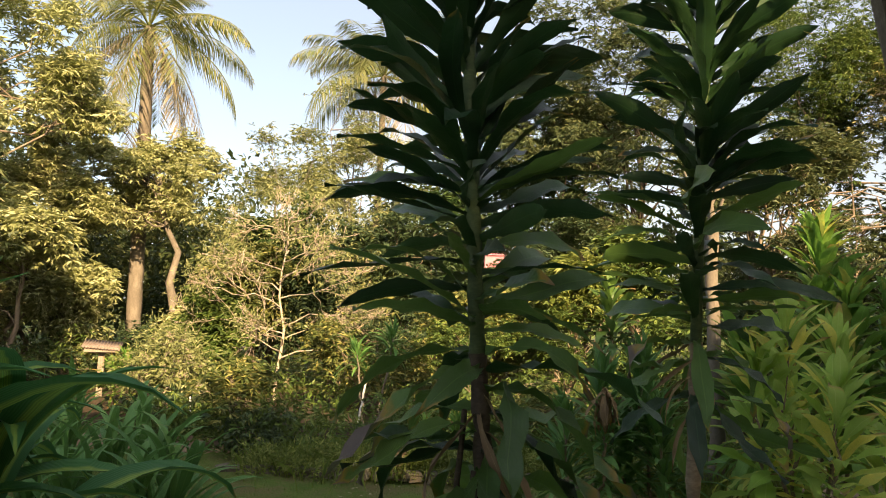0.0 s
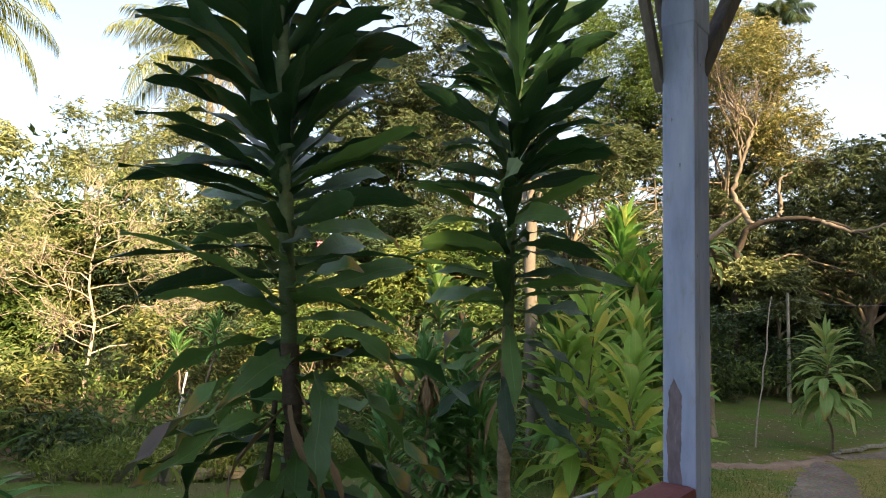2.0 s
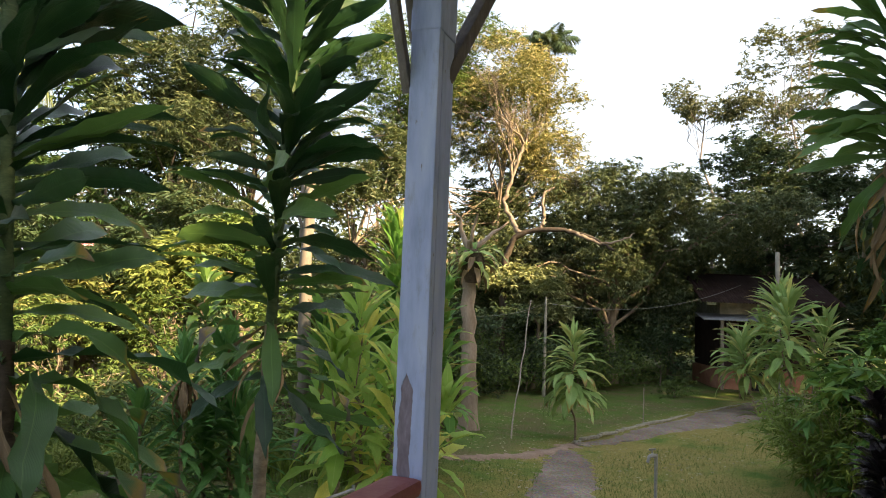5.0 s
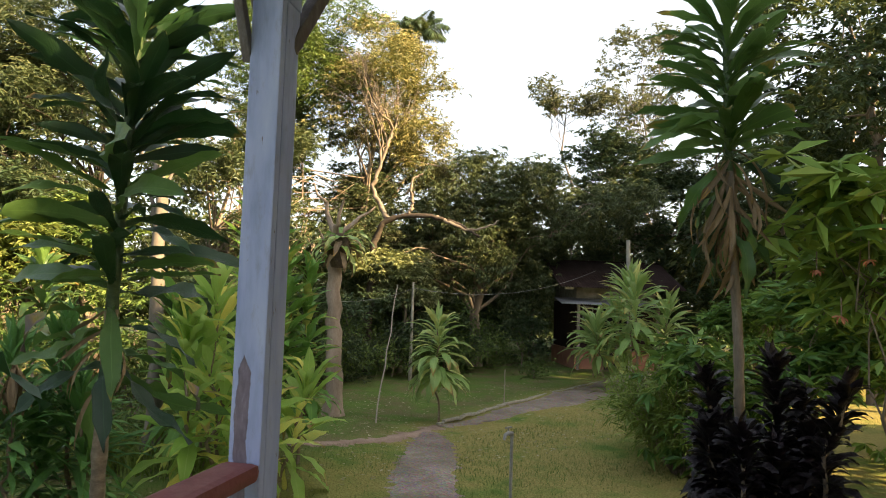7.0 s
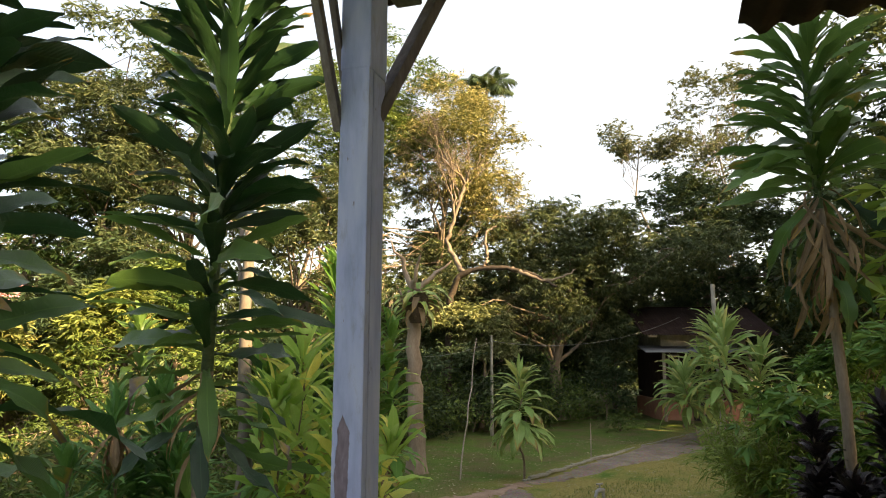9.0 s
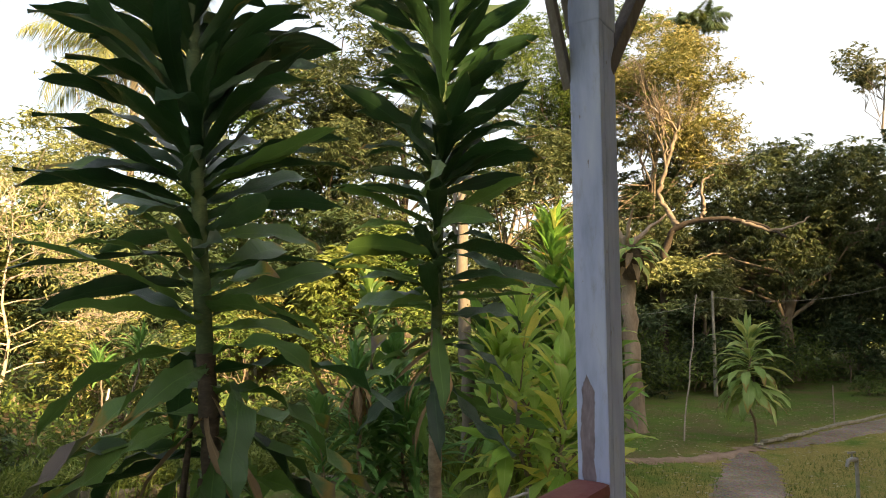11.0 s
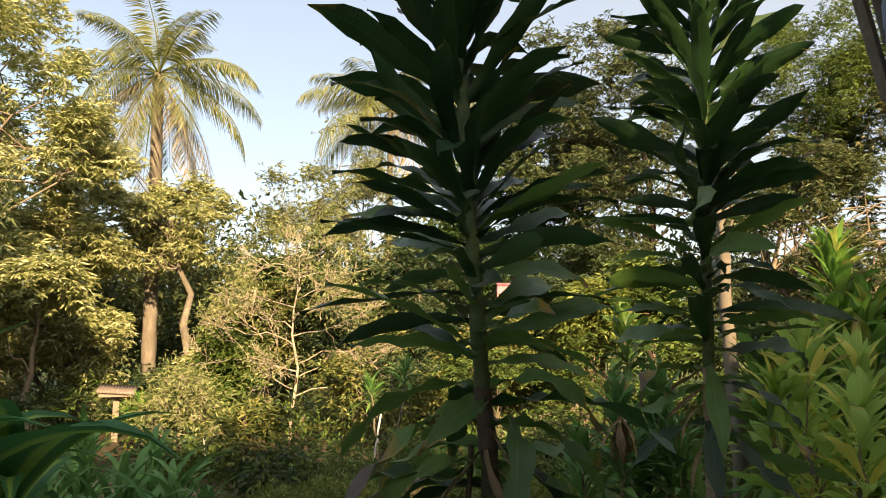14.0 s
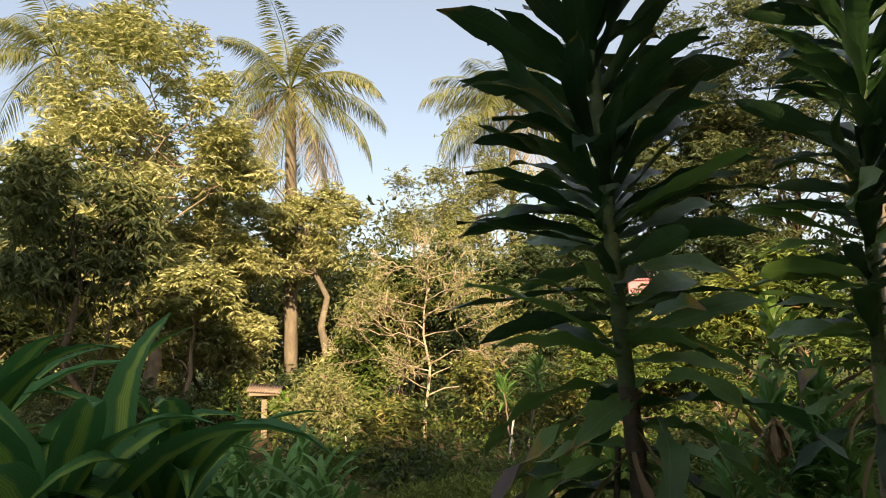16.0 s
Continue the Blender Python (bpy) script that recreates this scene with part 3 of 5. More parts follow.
def make_ground():
    xs = np.r_[-400, -150, -70, np.linspace(-32, 36, 171), 70, 150, 400]
    ys = np.r_[-400, -150, -60, np.linspace(-20, 40, 151), 70, 150, 400]
    gx, gy = np.meshgrid(xs, ys, indexing="ij")
    near = np.clip(1 - (np.hypot(gx - 3, gy - 8) - 15) / 20, 0, 1)
    gz = ground_height(gx, gy) * near
    n, k = len(xs), len(ys)
    i, j = np.meshgrid(np.arange(n - 1), np.arange(k - 1), indexing="ij")
    f = np.stack([i * k + j, (i + 1) * k + j, (i + 1) * k + j + 1, i * k + j + 1], -1).reshape(-1, 4)
    ob = part("ground", mesh_of("ground", np.stack([gx, gy, gz], -1).reshape(-1, 3), f, None, True), MAT["lawn"])
    tagged(ob, "mown lawn with worn yellowish patches round the house", "lawn", "", "structure")


def ribbon(centre, widths, lift, cross=6, steps=60, ragged=0.13, seed=3):
    """A path that lies on the ground: a smooth line through the centre points with uneven edges."""
    rng = np.random.default_rng(seed)
    c, w = np.asarray(centre, float), np.asarray(widths, float)
    u = np.linspace(0, len(c) - 1, steps)
    line = np.stack([np.interp(u, np.arange(len(c)), c[:, k]) for k in range(2)], -1)
    for _ in range(6):
        line[1:-1] = (line[:-2] + 2 * line[1:-1] + line[2:]) / 4
    d = unit(np.gradient(line, axis=0))
    side = np.stack([-d[:, 1], d[:, 0]], -1)
    half = np.interp(u, np.arange(len(c)), w)[:, None] * np.linspace(-1, 1, cross)[None] * 0.5
    half[:, 0] += rng.normal(0, ragged, steps)
    half[:, -1] += rng.normal(0, ragged, steps)
    p = line[:, None] + side[:, None] * half[..., None]
    z = ground_height(p[..., 0], p[..., 1]) + lift * (1 - (np.linspace(-1, 1, cross) ** 4)[None] * 1.6)
    v = np.concatenate([p, z[..., None]], -1).reshape(-1, 3)
    i, j = np.meshgrid(np.arange(steps - 1), np.arange(cross - 1), indexing="ij")
    f = np.stack([i * cross + j, (i + 1) * cross + j, (i + 1) * cross + j + 1, i * cross + j + 1], -1).reshape(-1, 4)
    return v, f


make_ground()
drive = [(7.95, 8.78), (9.0, 8.98), (10.1, 9.28), (12.2, 9.72), (14.9, 10.3), (18.3, 11.4), (22.0, 12.2), (27.0, 13.0)]
tagged(part("path", mesh_of("path", *ribbon(drive, [0.2, 0.42, 0.62, 1.25, 1.9, 2.0, 2.1, 2.2], 0.022, ragged=0.07), smooth=True), MAT["gravel"]), "grey gravel drive with moss and pale edging", "path", "", "structure")
walkway = [(7.45, 8.4), (7.05, 7.85), (6.6, 7.33), (5.7, 6.36), (5.2, 5.8), (4.3, 4.8)]
tagged(part("path", mesh_of("path", *ribbon(walkway, [0.3, 0.78, 0.86, 0.86, 0.86, 0.9], 0.020, seed=5, ragged=0.08), smooth=True), MAT["gravel"]), "short worn gravel walkway across the lawn", "path", "", "structure")
strip = [(3.6, 8.95), (4.8, 8.75), (5.8, 8.5), (6.6, 8.35), (7.4, 8.5), (8.0, 8.85)]
tagged(part("dirt_strip", mesh_of("dirt_strip", *ribbon(strip, [0.3, 0.4, 0.42, 0.42, 0.34, 0.2], 0.014, seed=6), smooth=True), MAT["soil"]), "bare brown earth beside the lawn edge", "bare earth", "", "structure")
patch = [(-5.5, 10.6), (-4.2, 10.4), (-3.2, 10.2), (-2.4, 10.1)]
tagged(part("bare_earth", mesh_of("bare_earth", *ribbon(patch, [1.0, 1.3, 1.2, 0.6], 0.014, seed=7), smooth=True), MAT["soil"]), "patch of trodden reddish bare earth", "bare earth", "", "structure")


under = [(-16.0, 15.5), (-9.0, 14.6), (-4.0, 14.4), (0.0, 14.2), (3.0, 14.6), (6.0, 15.6), (10.0, 16.6)]
tagged(part("forest_floor", mesh_of("forest_floor", *ribbon(under, [9.0, 7.4, 5.6, 7.6, 7.0, 5.6, 4.6], 0.012, cross=14, seed=9, ragged=0.25), smooth=True), MAT["litter"]), "dark leaf litter under the shrubs and trees", "leaf litter", "", "structure")


def make_kerb():
    """Pale concrete edging along the far side of the drive, stone by stone."""
    root = tagged(thing("kerb", (8.0, 8.75, 0), "pale weathered concrete edging along the gravel drive", "kerb"), kind="structure")
    line = np.array([(8.12, 8.99), (9.0, 9.3), (9.99, 9.63), (12.63, 10.51), (16.1, 11.54), (18.51, 12.33)])
    rng = np.random.default_rng(8)
    u = np.linspace(0, 5, 46)
    p = np.stack([np.interp(u, np.arange(6), line[:, k]) for k in range(2)], -1)
    for a, b in zip(p[:-1], p[1:]):
        c, d = (a + b) / 2, b - a
        ln = float(np.hypot(*d))
        bm = box(ln * 0.985, 0.06, 0.05, (0, 0, 0), 0.012)
        m = pose(c[0] - 8.0, c[1] - 8.75, 0.0 + rng.normal(0, 0.010), rng.normal(0, 2), rng.normal(0, 1), math.degrees(math.atan2(d[1], d[0])) + rng.normal(0, 1))
        part("kerb_stone", bm, MAT["kerb"], root, "", m)


make_kerb()


def make_grass():
    """Blades of grass on the lawn, denser where it can be seen near by."""
    rng = np.random.default_rng(21)
    n = 150000
    x, y = rng.uniform(-4.5, 17, n), rng.uniform(4.6, 13.5, n)
    keep = (np.hypot(x - 4, y - 5) < rng.uniform(3, 14, n)) & (np.sin(x * 1.3 + 2) * np.sin(y * 1.7) + rng.normal(0, 0.6, n) > -0.5)
    keep &= (y - 0.32 * x < 6.7) | (rng.random(n) < 0.4)
    for line, w in ((drive, 2.0), (walkway, 0.8), (strip, 0.3)):
        for (ax, ay), (bx, by) in zip(line[:-1], line[1:]):
            t = np.clip(((x - ax) * (bx - ax) + (y - ay) * (by - ay)) / ((bx - ax) ** 2 + (by - ay) ** 2), 0, 1)
            keep &= np.hypot(x - ax - t * (bx - ax), y - ay - t * (by - ay)) > w * 0.42
    x, y = x[keep], y[keep]
    n = len(x)
    a, h = rng.uniform(0, 6.28, n), rng.uniform(0.018, 0.06, n)
    base = np.stack([x, y, ground_height(x, y) - 0.004], -1)
    s = np.stack([np.cos(a), np.sin(a), 0 * a], -1) * 0.0035
    tip = base + np.stack([rng.normal(0, 0.4, n) * h, rng.normal(0, 0.4, n) * h, h], -1)
    v = np.stack([base - s, base + s, tip], 1).reshape(-1, 3)
    ob = part("grass", mesh_of("grass", v, np.arange(3 * n).reshape(-1, 3)), MAT["turf"])
    tagged(ob, "short blades of green lawn grass", "grass", "", "stuff")
    k = 3000
    x, y = rng.uniform(-1, 14, k), rng.uniform(6.5, 12.5, k)
    v, f = leaf_cloud(np.stack([x, y, ground_height(x, y) + 0.02], -1), 1, 0.004, 0.09, 0.035, rng, None, 0.0)
    v[:, 2] = ground_height(v[:, 0], v[:, 1]) + 0.008 + (v[:, 2] - 0.02) * 0.15
    tagged(part("fallen_leaves", mesh_of("fallen_leaves", v, f), MAT["dry"]), "dry brown leaves scattered on the lawn", "leaf litter", "", "stuff")


make_grass()

# ---- the porch that the camera stands on ----
HOUSE = pose(1.393, 1.962, 0.0, 0, 0, math.degrees(math.atan2(0.62, 0.79)))     # x along the rail, y outward, from the corner post


def make_porch():
    floor_ob = part("porch_floor", box(9.6, 3.3, 0.55, (-4.4, -1.55, 0.275), 0.01), MAT["concrete"], None, "", HOUSE)
    tagged(floor_ob, "grey concrete porch floor above the lawn", "floor", "", "structure")
    wall = part("wall_house", box(10.6, 7.4, 3.9, (-4.9, -6.95, 1.95), 0.02), MAT["plaster"], None, "", HOUSE)
    tagged(wall, "pale plastered wall of the house", "wall", "", "structure")
    root = tagged(thing("porch_post", (0, 0, 0), "square timber post with flaking pale blue paint", "post"))
    root.matrix_basis = HOUSE
    part("shaft", box(0.030, 0.092, 2.75, (-0.038, 0, 1.925), 0.004), MAT["post"], root)
    part("shaft", box(0.090, 0.087, 2.75, (0.029, 0, 1.925), 0.004), MAT["post"], root)
    part("collar", box(0.128, 0.098, 0.40, (0.009, 0, 3.08), 0.006), MAT["post"], root)
    part("foot", box(0.16, 0.16, 0.06, (0, 0, 0.58), 0.01), MAT["concrete"], root)
    part("brace", beam((-0.035, 0.056, 2.70), (-0.30, 0.082, 3.36), 0.028, 0.026), MAT["brace"], root)
    part("brace", beam((-0.01, 0.054, 2.86), (-0.20, 0.064, 3.36), 0.022, 0.022), MAT["brace"], root)
    part("brace", beam((0.050, -0.02, 2.76), (0.40, -0.12, 3.34), 0.05, 0.04), MAT["brace"], root)
    rail = tagged(thing("porch_rail", (0, 0, 0), "dark red painted timber rail fixed to the porch post", "railing"))
    rail.matrix_basis = HOUSE
    part("handrail", box(5.0, 0.11, 0.05, (-2.56, 0, 1.582), 0.022), MAT["redpaint"], rail)
    part("lower_rail", box(5.0, 0.06, 0.05, (-2.56, 0, 0.75), 0.008), MAT["redpaint"], rail)
    for i in range(33):
        part("baluster", box(0.03, 0.03, 0.80, (-0.2 - i * 0.15, 0, 1.175), 0.004), MAT["redpaint"], rail)
    beam_ob = part("porch_beam", box(9.5, 0.10, 0.14, (-4.35, 0, 3.37), 0.008), MAT["brace"], None, "", HOUSE)
    tagged(beam_ob, "dull brown timber beam under the porch roof", "beam", "", "structure")
    roof = tagged(thing("porch_roof", (0, 0, 0), "rusty corrugated tin porch roof with a ragged edge", "roof"), kind="structure")
    roof.matrix_basis = HOUSE
    rng = np.random.default_rng(5)

    def sheet(x0, x1, y0, y1, z0, slope, ragged):
        nx, ny = int((x1 - x0) / 0.025), 8
        gx, gy = np.meshgrid(np.linspace(x0, x1, nx), np.linspace(0, 1, ny), indexing="ij")
        edge = y1 + np.repeat(rng.normal(0, ragged, nx // 6 + 1), 6)[:nx, None] * np.clip(gy * 3 - 2, 0, 1)
        yy = y0 + (edge - y0) * gy
        z = z0 + 0.022 * np.sin(gx / 0.038 * 1.57) - (yy - y0) * slope
        v = np.stack([gx, yy, z], -1).reshape(-1, 3)
        i, j = np.meshgrid(np.arange(nx - 1), np.arange(ny - 1), indexing="ij")
        f = np.stack([i * ny + j, (i + 1) * ny + j, (i + 1) * ny + j + 1, i * ny + j + 1], -1).reshape(-1, 4)
        ob = part("sheet", mesh_of("sheet", v, f, None, True), MAT["tin"], roof)
        th = ob.modifiers.new("thickness", "SOLIDIFY")
        th.thickness = 0.006
        return ob

    sheet(-9.2, 0.62, -3.2, 0.16, 3.98, 0.16, 0.05)
    ob = sheet(-3.2, -1.17, 0.45, 1.0, 3.40, 0.12, 0.02)
    ob.matrix_basis = Matrix.Rotation(radians(-90), 4, "Z") @ Matrix.Scale(-1, 4, (1, 0, 0))
    # unseen roof; pitch and ridge are added to block low sun, leave sky
    upper = tagged(thing("house_roof", (0, 0, 0), "unseen rusty tin roof of the house, its pitch added to shape light", "roof"), kind="structure")
    upper.matrix_basis = HOUSE
    for a, b in (((-3.0, 3.95), (-6.95, 6.9)), ((-11.0, 3.85), (-6.95, 6.9))):
        bm = bmesh.new()
        q = [bm.verts.new((x, y, z + lift)) for lift in (0.0, 0.1) for x, (y, z) in ((-10.6, a), (0.8, a), (0.8, b), (-10.6, b))]
        for f in ((0, 1, 2, 3), (7, 6, 5, 4), (0, 4, 5, 1), (1, 5, 6, 2), (2, 6, 7, 3), (3, 7, 4, 0)):
            bm.faces.new([q[k] for k in f])
        part("slope", bm, MAT["tin"], upper)
    for x in (-10.2, 0.36):
        bm = bmesh.new()
        q = [bm.verts.new((x + d, y, z)) for d in (0.0, 0.08) for y, z in ((-3.3, 3.9), (-10.6, 3.9), (-6.95, 6.75))]
        for f in ((0, 1, 2), (5, 4, 3), (0, 3, 4, 1), (1, 4, 5, 2), (2, 5, 3, 0)):
            bm.faces.new([q[k] for k in f])
        part("gable", bm, MAT["plaster"], upper)


make_porch()

# ---- corn plants by the porch ----
def corn_plant(name, label, base, cane_line, thick, leaf_from, n, length, seed, tilt=(6, 40), blade="blade", skirt=(), cane="darkcane", group="", side_stems=()):
    """A tall cane with rings, a long spire of arching leaves, and old leaves that hang below it."""
    rng = np.random.default_rng(seed)
    root = thing(name, base, label, "dracaena", group)
    line = np.asarray(cane_line, float)
    u = np.linspace(0, len(line) - 1, 44)
    p = np.stack([np.interp(u, np.arange(len(line)), line[:, k]) for k in range(3)], -1)
    r = np.linspace(thick, thick * 0.55, 44) * (1 + 0.10 * np.sin(np.arange(44) * 2.4) + rng.normal(0, 0.04, 44))
    cut = int(np.argmax(p[:, 2] >= leaf_from - 0.1))
    part("cane", mesh_of("cane", *tube(p[: cut + 1], r[: cut + 1], 10), smooth=True), MAT[cane], root)
    part("green_stem", mesh_of("green_stem", *tube(p[cut:], r[cut:] * 0.95, 10), smooth=True), MAT["greenstem"], root, "pale green upper stem")
    for sx, sy, sz in side_stems:
        q = p[np.argmin(abs(p[:, 2] - sz))]
        part("side_stem", mesh_of("side_stem", *tube(bend((sx, sy, -0.1), q + np.array([sx * 0.5, sy * 0.5, 0]), 0, rng, 10, 0.015), np.linspace(0.022, 0.014, 10), 8), smooth=True), MAT["darkcane"], root)
    up = p[p[:, 2] >= leaf_from]
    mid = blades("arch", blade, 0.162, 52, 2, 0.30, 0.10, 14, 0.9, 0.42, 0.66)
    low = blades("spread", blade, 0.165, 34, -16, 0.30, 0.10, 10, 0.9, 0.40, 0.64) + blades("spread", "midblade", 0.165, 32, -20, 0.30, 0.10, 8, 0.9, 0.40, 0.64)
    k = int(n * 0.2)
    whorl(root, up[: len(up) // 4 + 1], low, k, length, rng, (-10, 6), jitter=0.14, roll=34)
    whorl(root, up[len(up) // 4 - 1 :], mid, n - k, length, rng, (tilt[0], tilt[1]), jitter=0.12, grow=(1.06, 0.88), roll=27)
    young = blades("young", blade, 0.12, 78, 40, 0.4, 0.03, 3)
    whorl(root, [up[-1] - np.array([0, 0, 0.1]), up[-1]], young, 9, length * 0.75, rng, (0, 8))
    # old leaves: height, turn, pitch, length, kind
    for z, turn, pitch, size, kind in skirt:
        q = p[np.argmin(abs(p[:, 2] - z))]
        style = blades("hang", kind, 0.155, 16, -44, 0.40, 0.22, 14, 0.85, 0.34, 0.58) if kind != "deadblade" else blades("shrivel", kind, 0.08, -5, -74, 0.7, 0.12, 4, 0.7)
        size *= 0.7 if kind == "deadblade" and z < 2.3 else 1.0
        m = pose(*q, 0, 0, turn) @ pose(0, 0, 0, rng.normal(0, 26), -pitch, 0) @ Matrix.Diagonal((size, size, size, 1))
        part("old_leaf" if kind != "deadblade" else "withered_leaf", style[int(rng.integers(len(style)))], None, root, "", m)
    return root


def skirt_of(n, z0, z1, size, seed, dead=0.3, kinds=("blade", "midblade", "oldblade"), sag=0.0):
    """Old leaves; the lower they sit on the cane, the more they hang."""
    rng = np.random.default_rng(seed)
    rows = []
    for i in range(n):
        z = z1 - (z1 - z0) * i / n
        rows.append((z, i * 137.5 + rng.normal(0, 25), rng.uniform(-16, 12) - sag - 24 * i / n, size * rng.uniform(0.75, 1.15), "deadblade" if rng.random() < dead else kinds[int(rng.choice(3, p=(0.25, 0.35, 0.4)))]))
    return rows


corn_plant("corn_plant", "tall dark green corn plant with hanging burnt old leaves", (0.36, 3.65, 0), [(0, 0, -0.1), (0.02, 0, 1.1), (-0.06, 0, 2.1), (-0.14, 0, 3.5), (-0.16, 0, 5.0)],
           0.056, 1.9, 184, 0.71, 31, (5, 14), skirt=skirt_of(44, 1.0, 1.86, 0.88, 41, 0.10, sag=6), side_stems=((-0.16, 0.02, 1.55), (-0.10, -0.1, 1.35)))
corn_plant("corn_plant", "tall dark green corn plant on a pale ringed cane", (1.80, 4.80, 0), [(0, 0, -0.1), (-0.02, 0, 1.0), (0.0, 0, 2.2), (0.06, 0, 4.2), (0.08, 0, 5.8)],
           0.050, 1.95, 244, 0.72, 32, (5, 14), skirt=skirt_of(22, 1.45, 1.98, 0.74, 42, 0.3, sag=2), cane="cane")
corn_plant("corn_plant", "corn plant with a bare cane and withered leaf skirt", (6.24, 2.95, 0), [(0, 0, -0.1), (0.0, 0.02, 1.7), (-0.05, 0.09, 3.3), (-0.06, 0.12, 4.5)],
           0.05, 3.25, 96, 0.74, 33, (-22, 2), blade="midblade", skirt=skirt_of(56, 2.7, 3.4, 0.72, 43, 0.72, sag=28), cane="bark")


def cordyline(name, label, base, height, leaf_from, n, length, seed, blade="cord", stems=1, tilt=(-10, 38), thick=0.022, width=0.23, sway=0.12, group="", reach=0.35, bark="cane"):
    """A clump of stems, each with a spire of broad leaves."""
    rng = np.random.default_rng(seed)
    root = thing(name, base, label, "cordyline", group)
    for s in range(stems):
        a = s * 2.4 + rng.uniform(0, 1)
        h = height * (1 if s == 0 else rng.uniform(0.55, 0.92))
        foot = np.array([math.cos(a), math.sin(a), 0]) * (0.0 if s == 0 else reach * rng.uniform(0.5, 1))
        top = foot * 1.6 + np.array([rng.normal(0, sway), rng.normal(0, sway), h])
        p = bend(foot - np.array([0, 0, 0.1]), top, 0, rng, 12, 0.02)
        stem = part("stem", mesh_of("stem", *tube(p, np.linspace(thick, thick * 0.6, 12), 7), smooth=True), MAT[bark], root)
        up = p[p[:, 2] >= leaf_from * h / height]
        k = max(10, int(n * (1 if s == 0 else 0.7)))
        arch = blades("cordarch" + str(width), blade, width, 56, -14, 0.34, 0.06, 6, 1.15, 0.25)
        hang = blades("cordhang" + str(width), blade, width, 22, -62, 0.25, 0.08, 5, 0.9, 0.25)
        whorl(stem, up[: max(2, len(up) // 3)], hang, k // 5, length * 1.05, rng, (-18, 0))
        whorl(stem, up[max(0, len(up) // 3 - 1) :], arch, k - k // 5 - 8, length, rng, tilt, grow=(1.05, 0.85))
        whorl(stem, [up[-1] - np.array([0, 0, 0.08]), up[-1]], blades("cordyoung" + str(width), blade, width * 0.8, 75, 40, 0.4, 0.02, 3, 1.0, 0.25), 8, length * 0.8, rng, (-10, 10))
    return root


cordyline("cordyline", "lime green and yellowing cordyline clump beside the lawn", (3.25, 6.45, 0), 1.95, 0.45, 62, 0.60, 51, "limecord", 3, (-14, 30), reach=0.42, width=0.22)
cordyline("cordyline", "lime green cordyline with yellow lower leaves", (3.75, 6.95, 0), 1.75, 0.4, 52, 0.58, 58, "limecord", 3, (-14, 30), reach=0.38, width=0.22)
cordyline("cordyline", "tall bright green cordyline with dense upright leaves", (4.3, 8.1, 0), 2.9, 0.9, 170, 0.70, 52, "cord", 3, (-12, 40), reach=0.45, width=0.19)
cordyline("cordyline", "green cordyline with broad leaves beside the trunk", (4.75, 7.6, 0), 2.25, 0.7, 80, 0.48, 59, "cord", 2, (-8, 40), reach=0.3)
cordyline("cordyline", "dense dark green narrow-leaved dracaena under the corn plants", (2.15, 6.9, 0), 1.5, 0.35, 130, 0.58, 53, "spider", 3, (-14, 45), width=0.13, reach=0.3)
withering = cordyline("cordyline", "narrow-leaved dracaena with a hanging bunch of withered leaves", (1.62, 6.75, 0), 1.4, 0.5, 90, 0.5, 67, "spider", 2, (-14, 45), width=0.13, reach=0.3)
whorl(withering, [(-0.02, -0.14, 1.34), (-0.02, -0.15, 1.42)], blades("withered", "deadblade", 0.16, -50, -84, 0.6, 0.12, 5, 0.7), 20, 0.34, np.random.default_rng(68), (-12, 0), name="withered_leaf")
cordyline("cordyline", "green cordyline in front of the shrubbery", (2.3, 9.2, 0), 2.3, 1.5, 50, 0.5, 54, "midblade", 1, (-8, 45))
cordyline("cordyline", "single green cordyline on the lawn with hanging lower leaves", (8.33, 9.21, 0), 1.55, 0.55, 100, 0.60, 55, "palecord", 1, (-70, 18), width=0.20, sway=0.03)
cordyline("cordyline", "large pale green cordyline beside the drive", (15.0, 9.8, 0), 2.55, 1.2, 90, 0.88, 56, "palecord", 5, (-48, 26), width=0.17, reach=0.75)
cordyline("cordyline", "small green cordyline in front of the brick hut", (16.9, 12.43, 0), 1.05, 0.7, 60, 0.8, 57, "palecord", 1, (-8, 45), sway=0.03)
cordyline("cordyline", "near black cordyline with glossy curled leaves", (5.66, 2.50, 0), 1.62, 0.12, 210, 0.27, 61, "black", 13, (-36, 20), width=0.30, reach=0.30)
cordyline("cordyline", "green cordyline with long leaves beside the porch", (6.05, 1.42, 0), 3.1, 2.25, 60, 0.55, 62, "cord", 1, (-8, 35), width=0.16)
cordyline("cordyline", "dracaena rosette on a slender pale stem in the shrubbery", (-1.05, 12.2, 0), 1.55, 1.2, 60, 0.46, 63, "spider", 2, (-20, 40), width=0.11, sway=0.12, bark="palebark", reach=0.3)
cordyline("cordyline", "low green long-leaved plant beside the shelter post", (-5.72, 13.1, 0), 0.9, 0.3, 60, 0.5, 64, "cord", 2, (-10, 40), width=0.10, sway=0.05)
cordyline("cordyline", "small fern-like green plant at the lawn edge", (0.35, 9.2, 0), 0.55, 0.15, 60, 0.42, 66, "cord", 2, (-10, 40), width=0.10, sway=0.05)


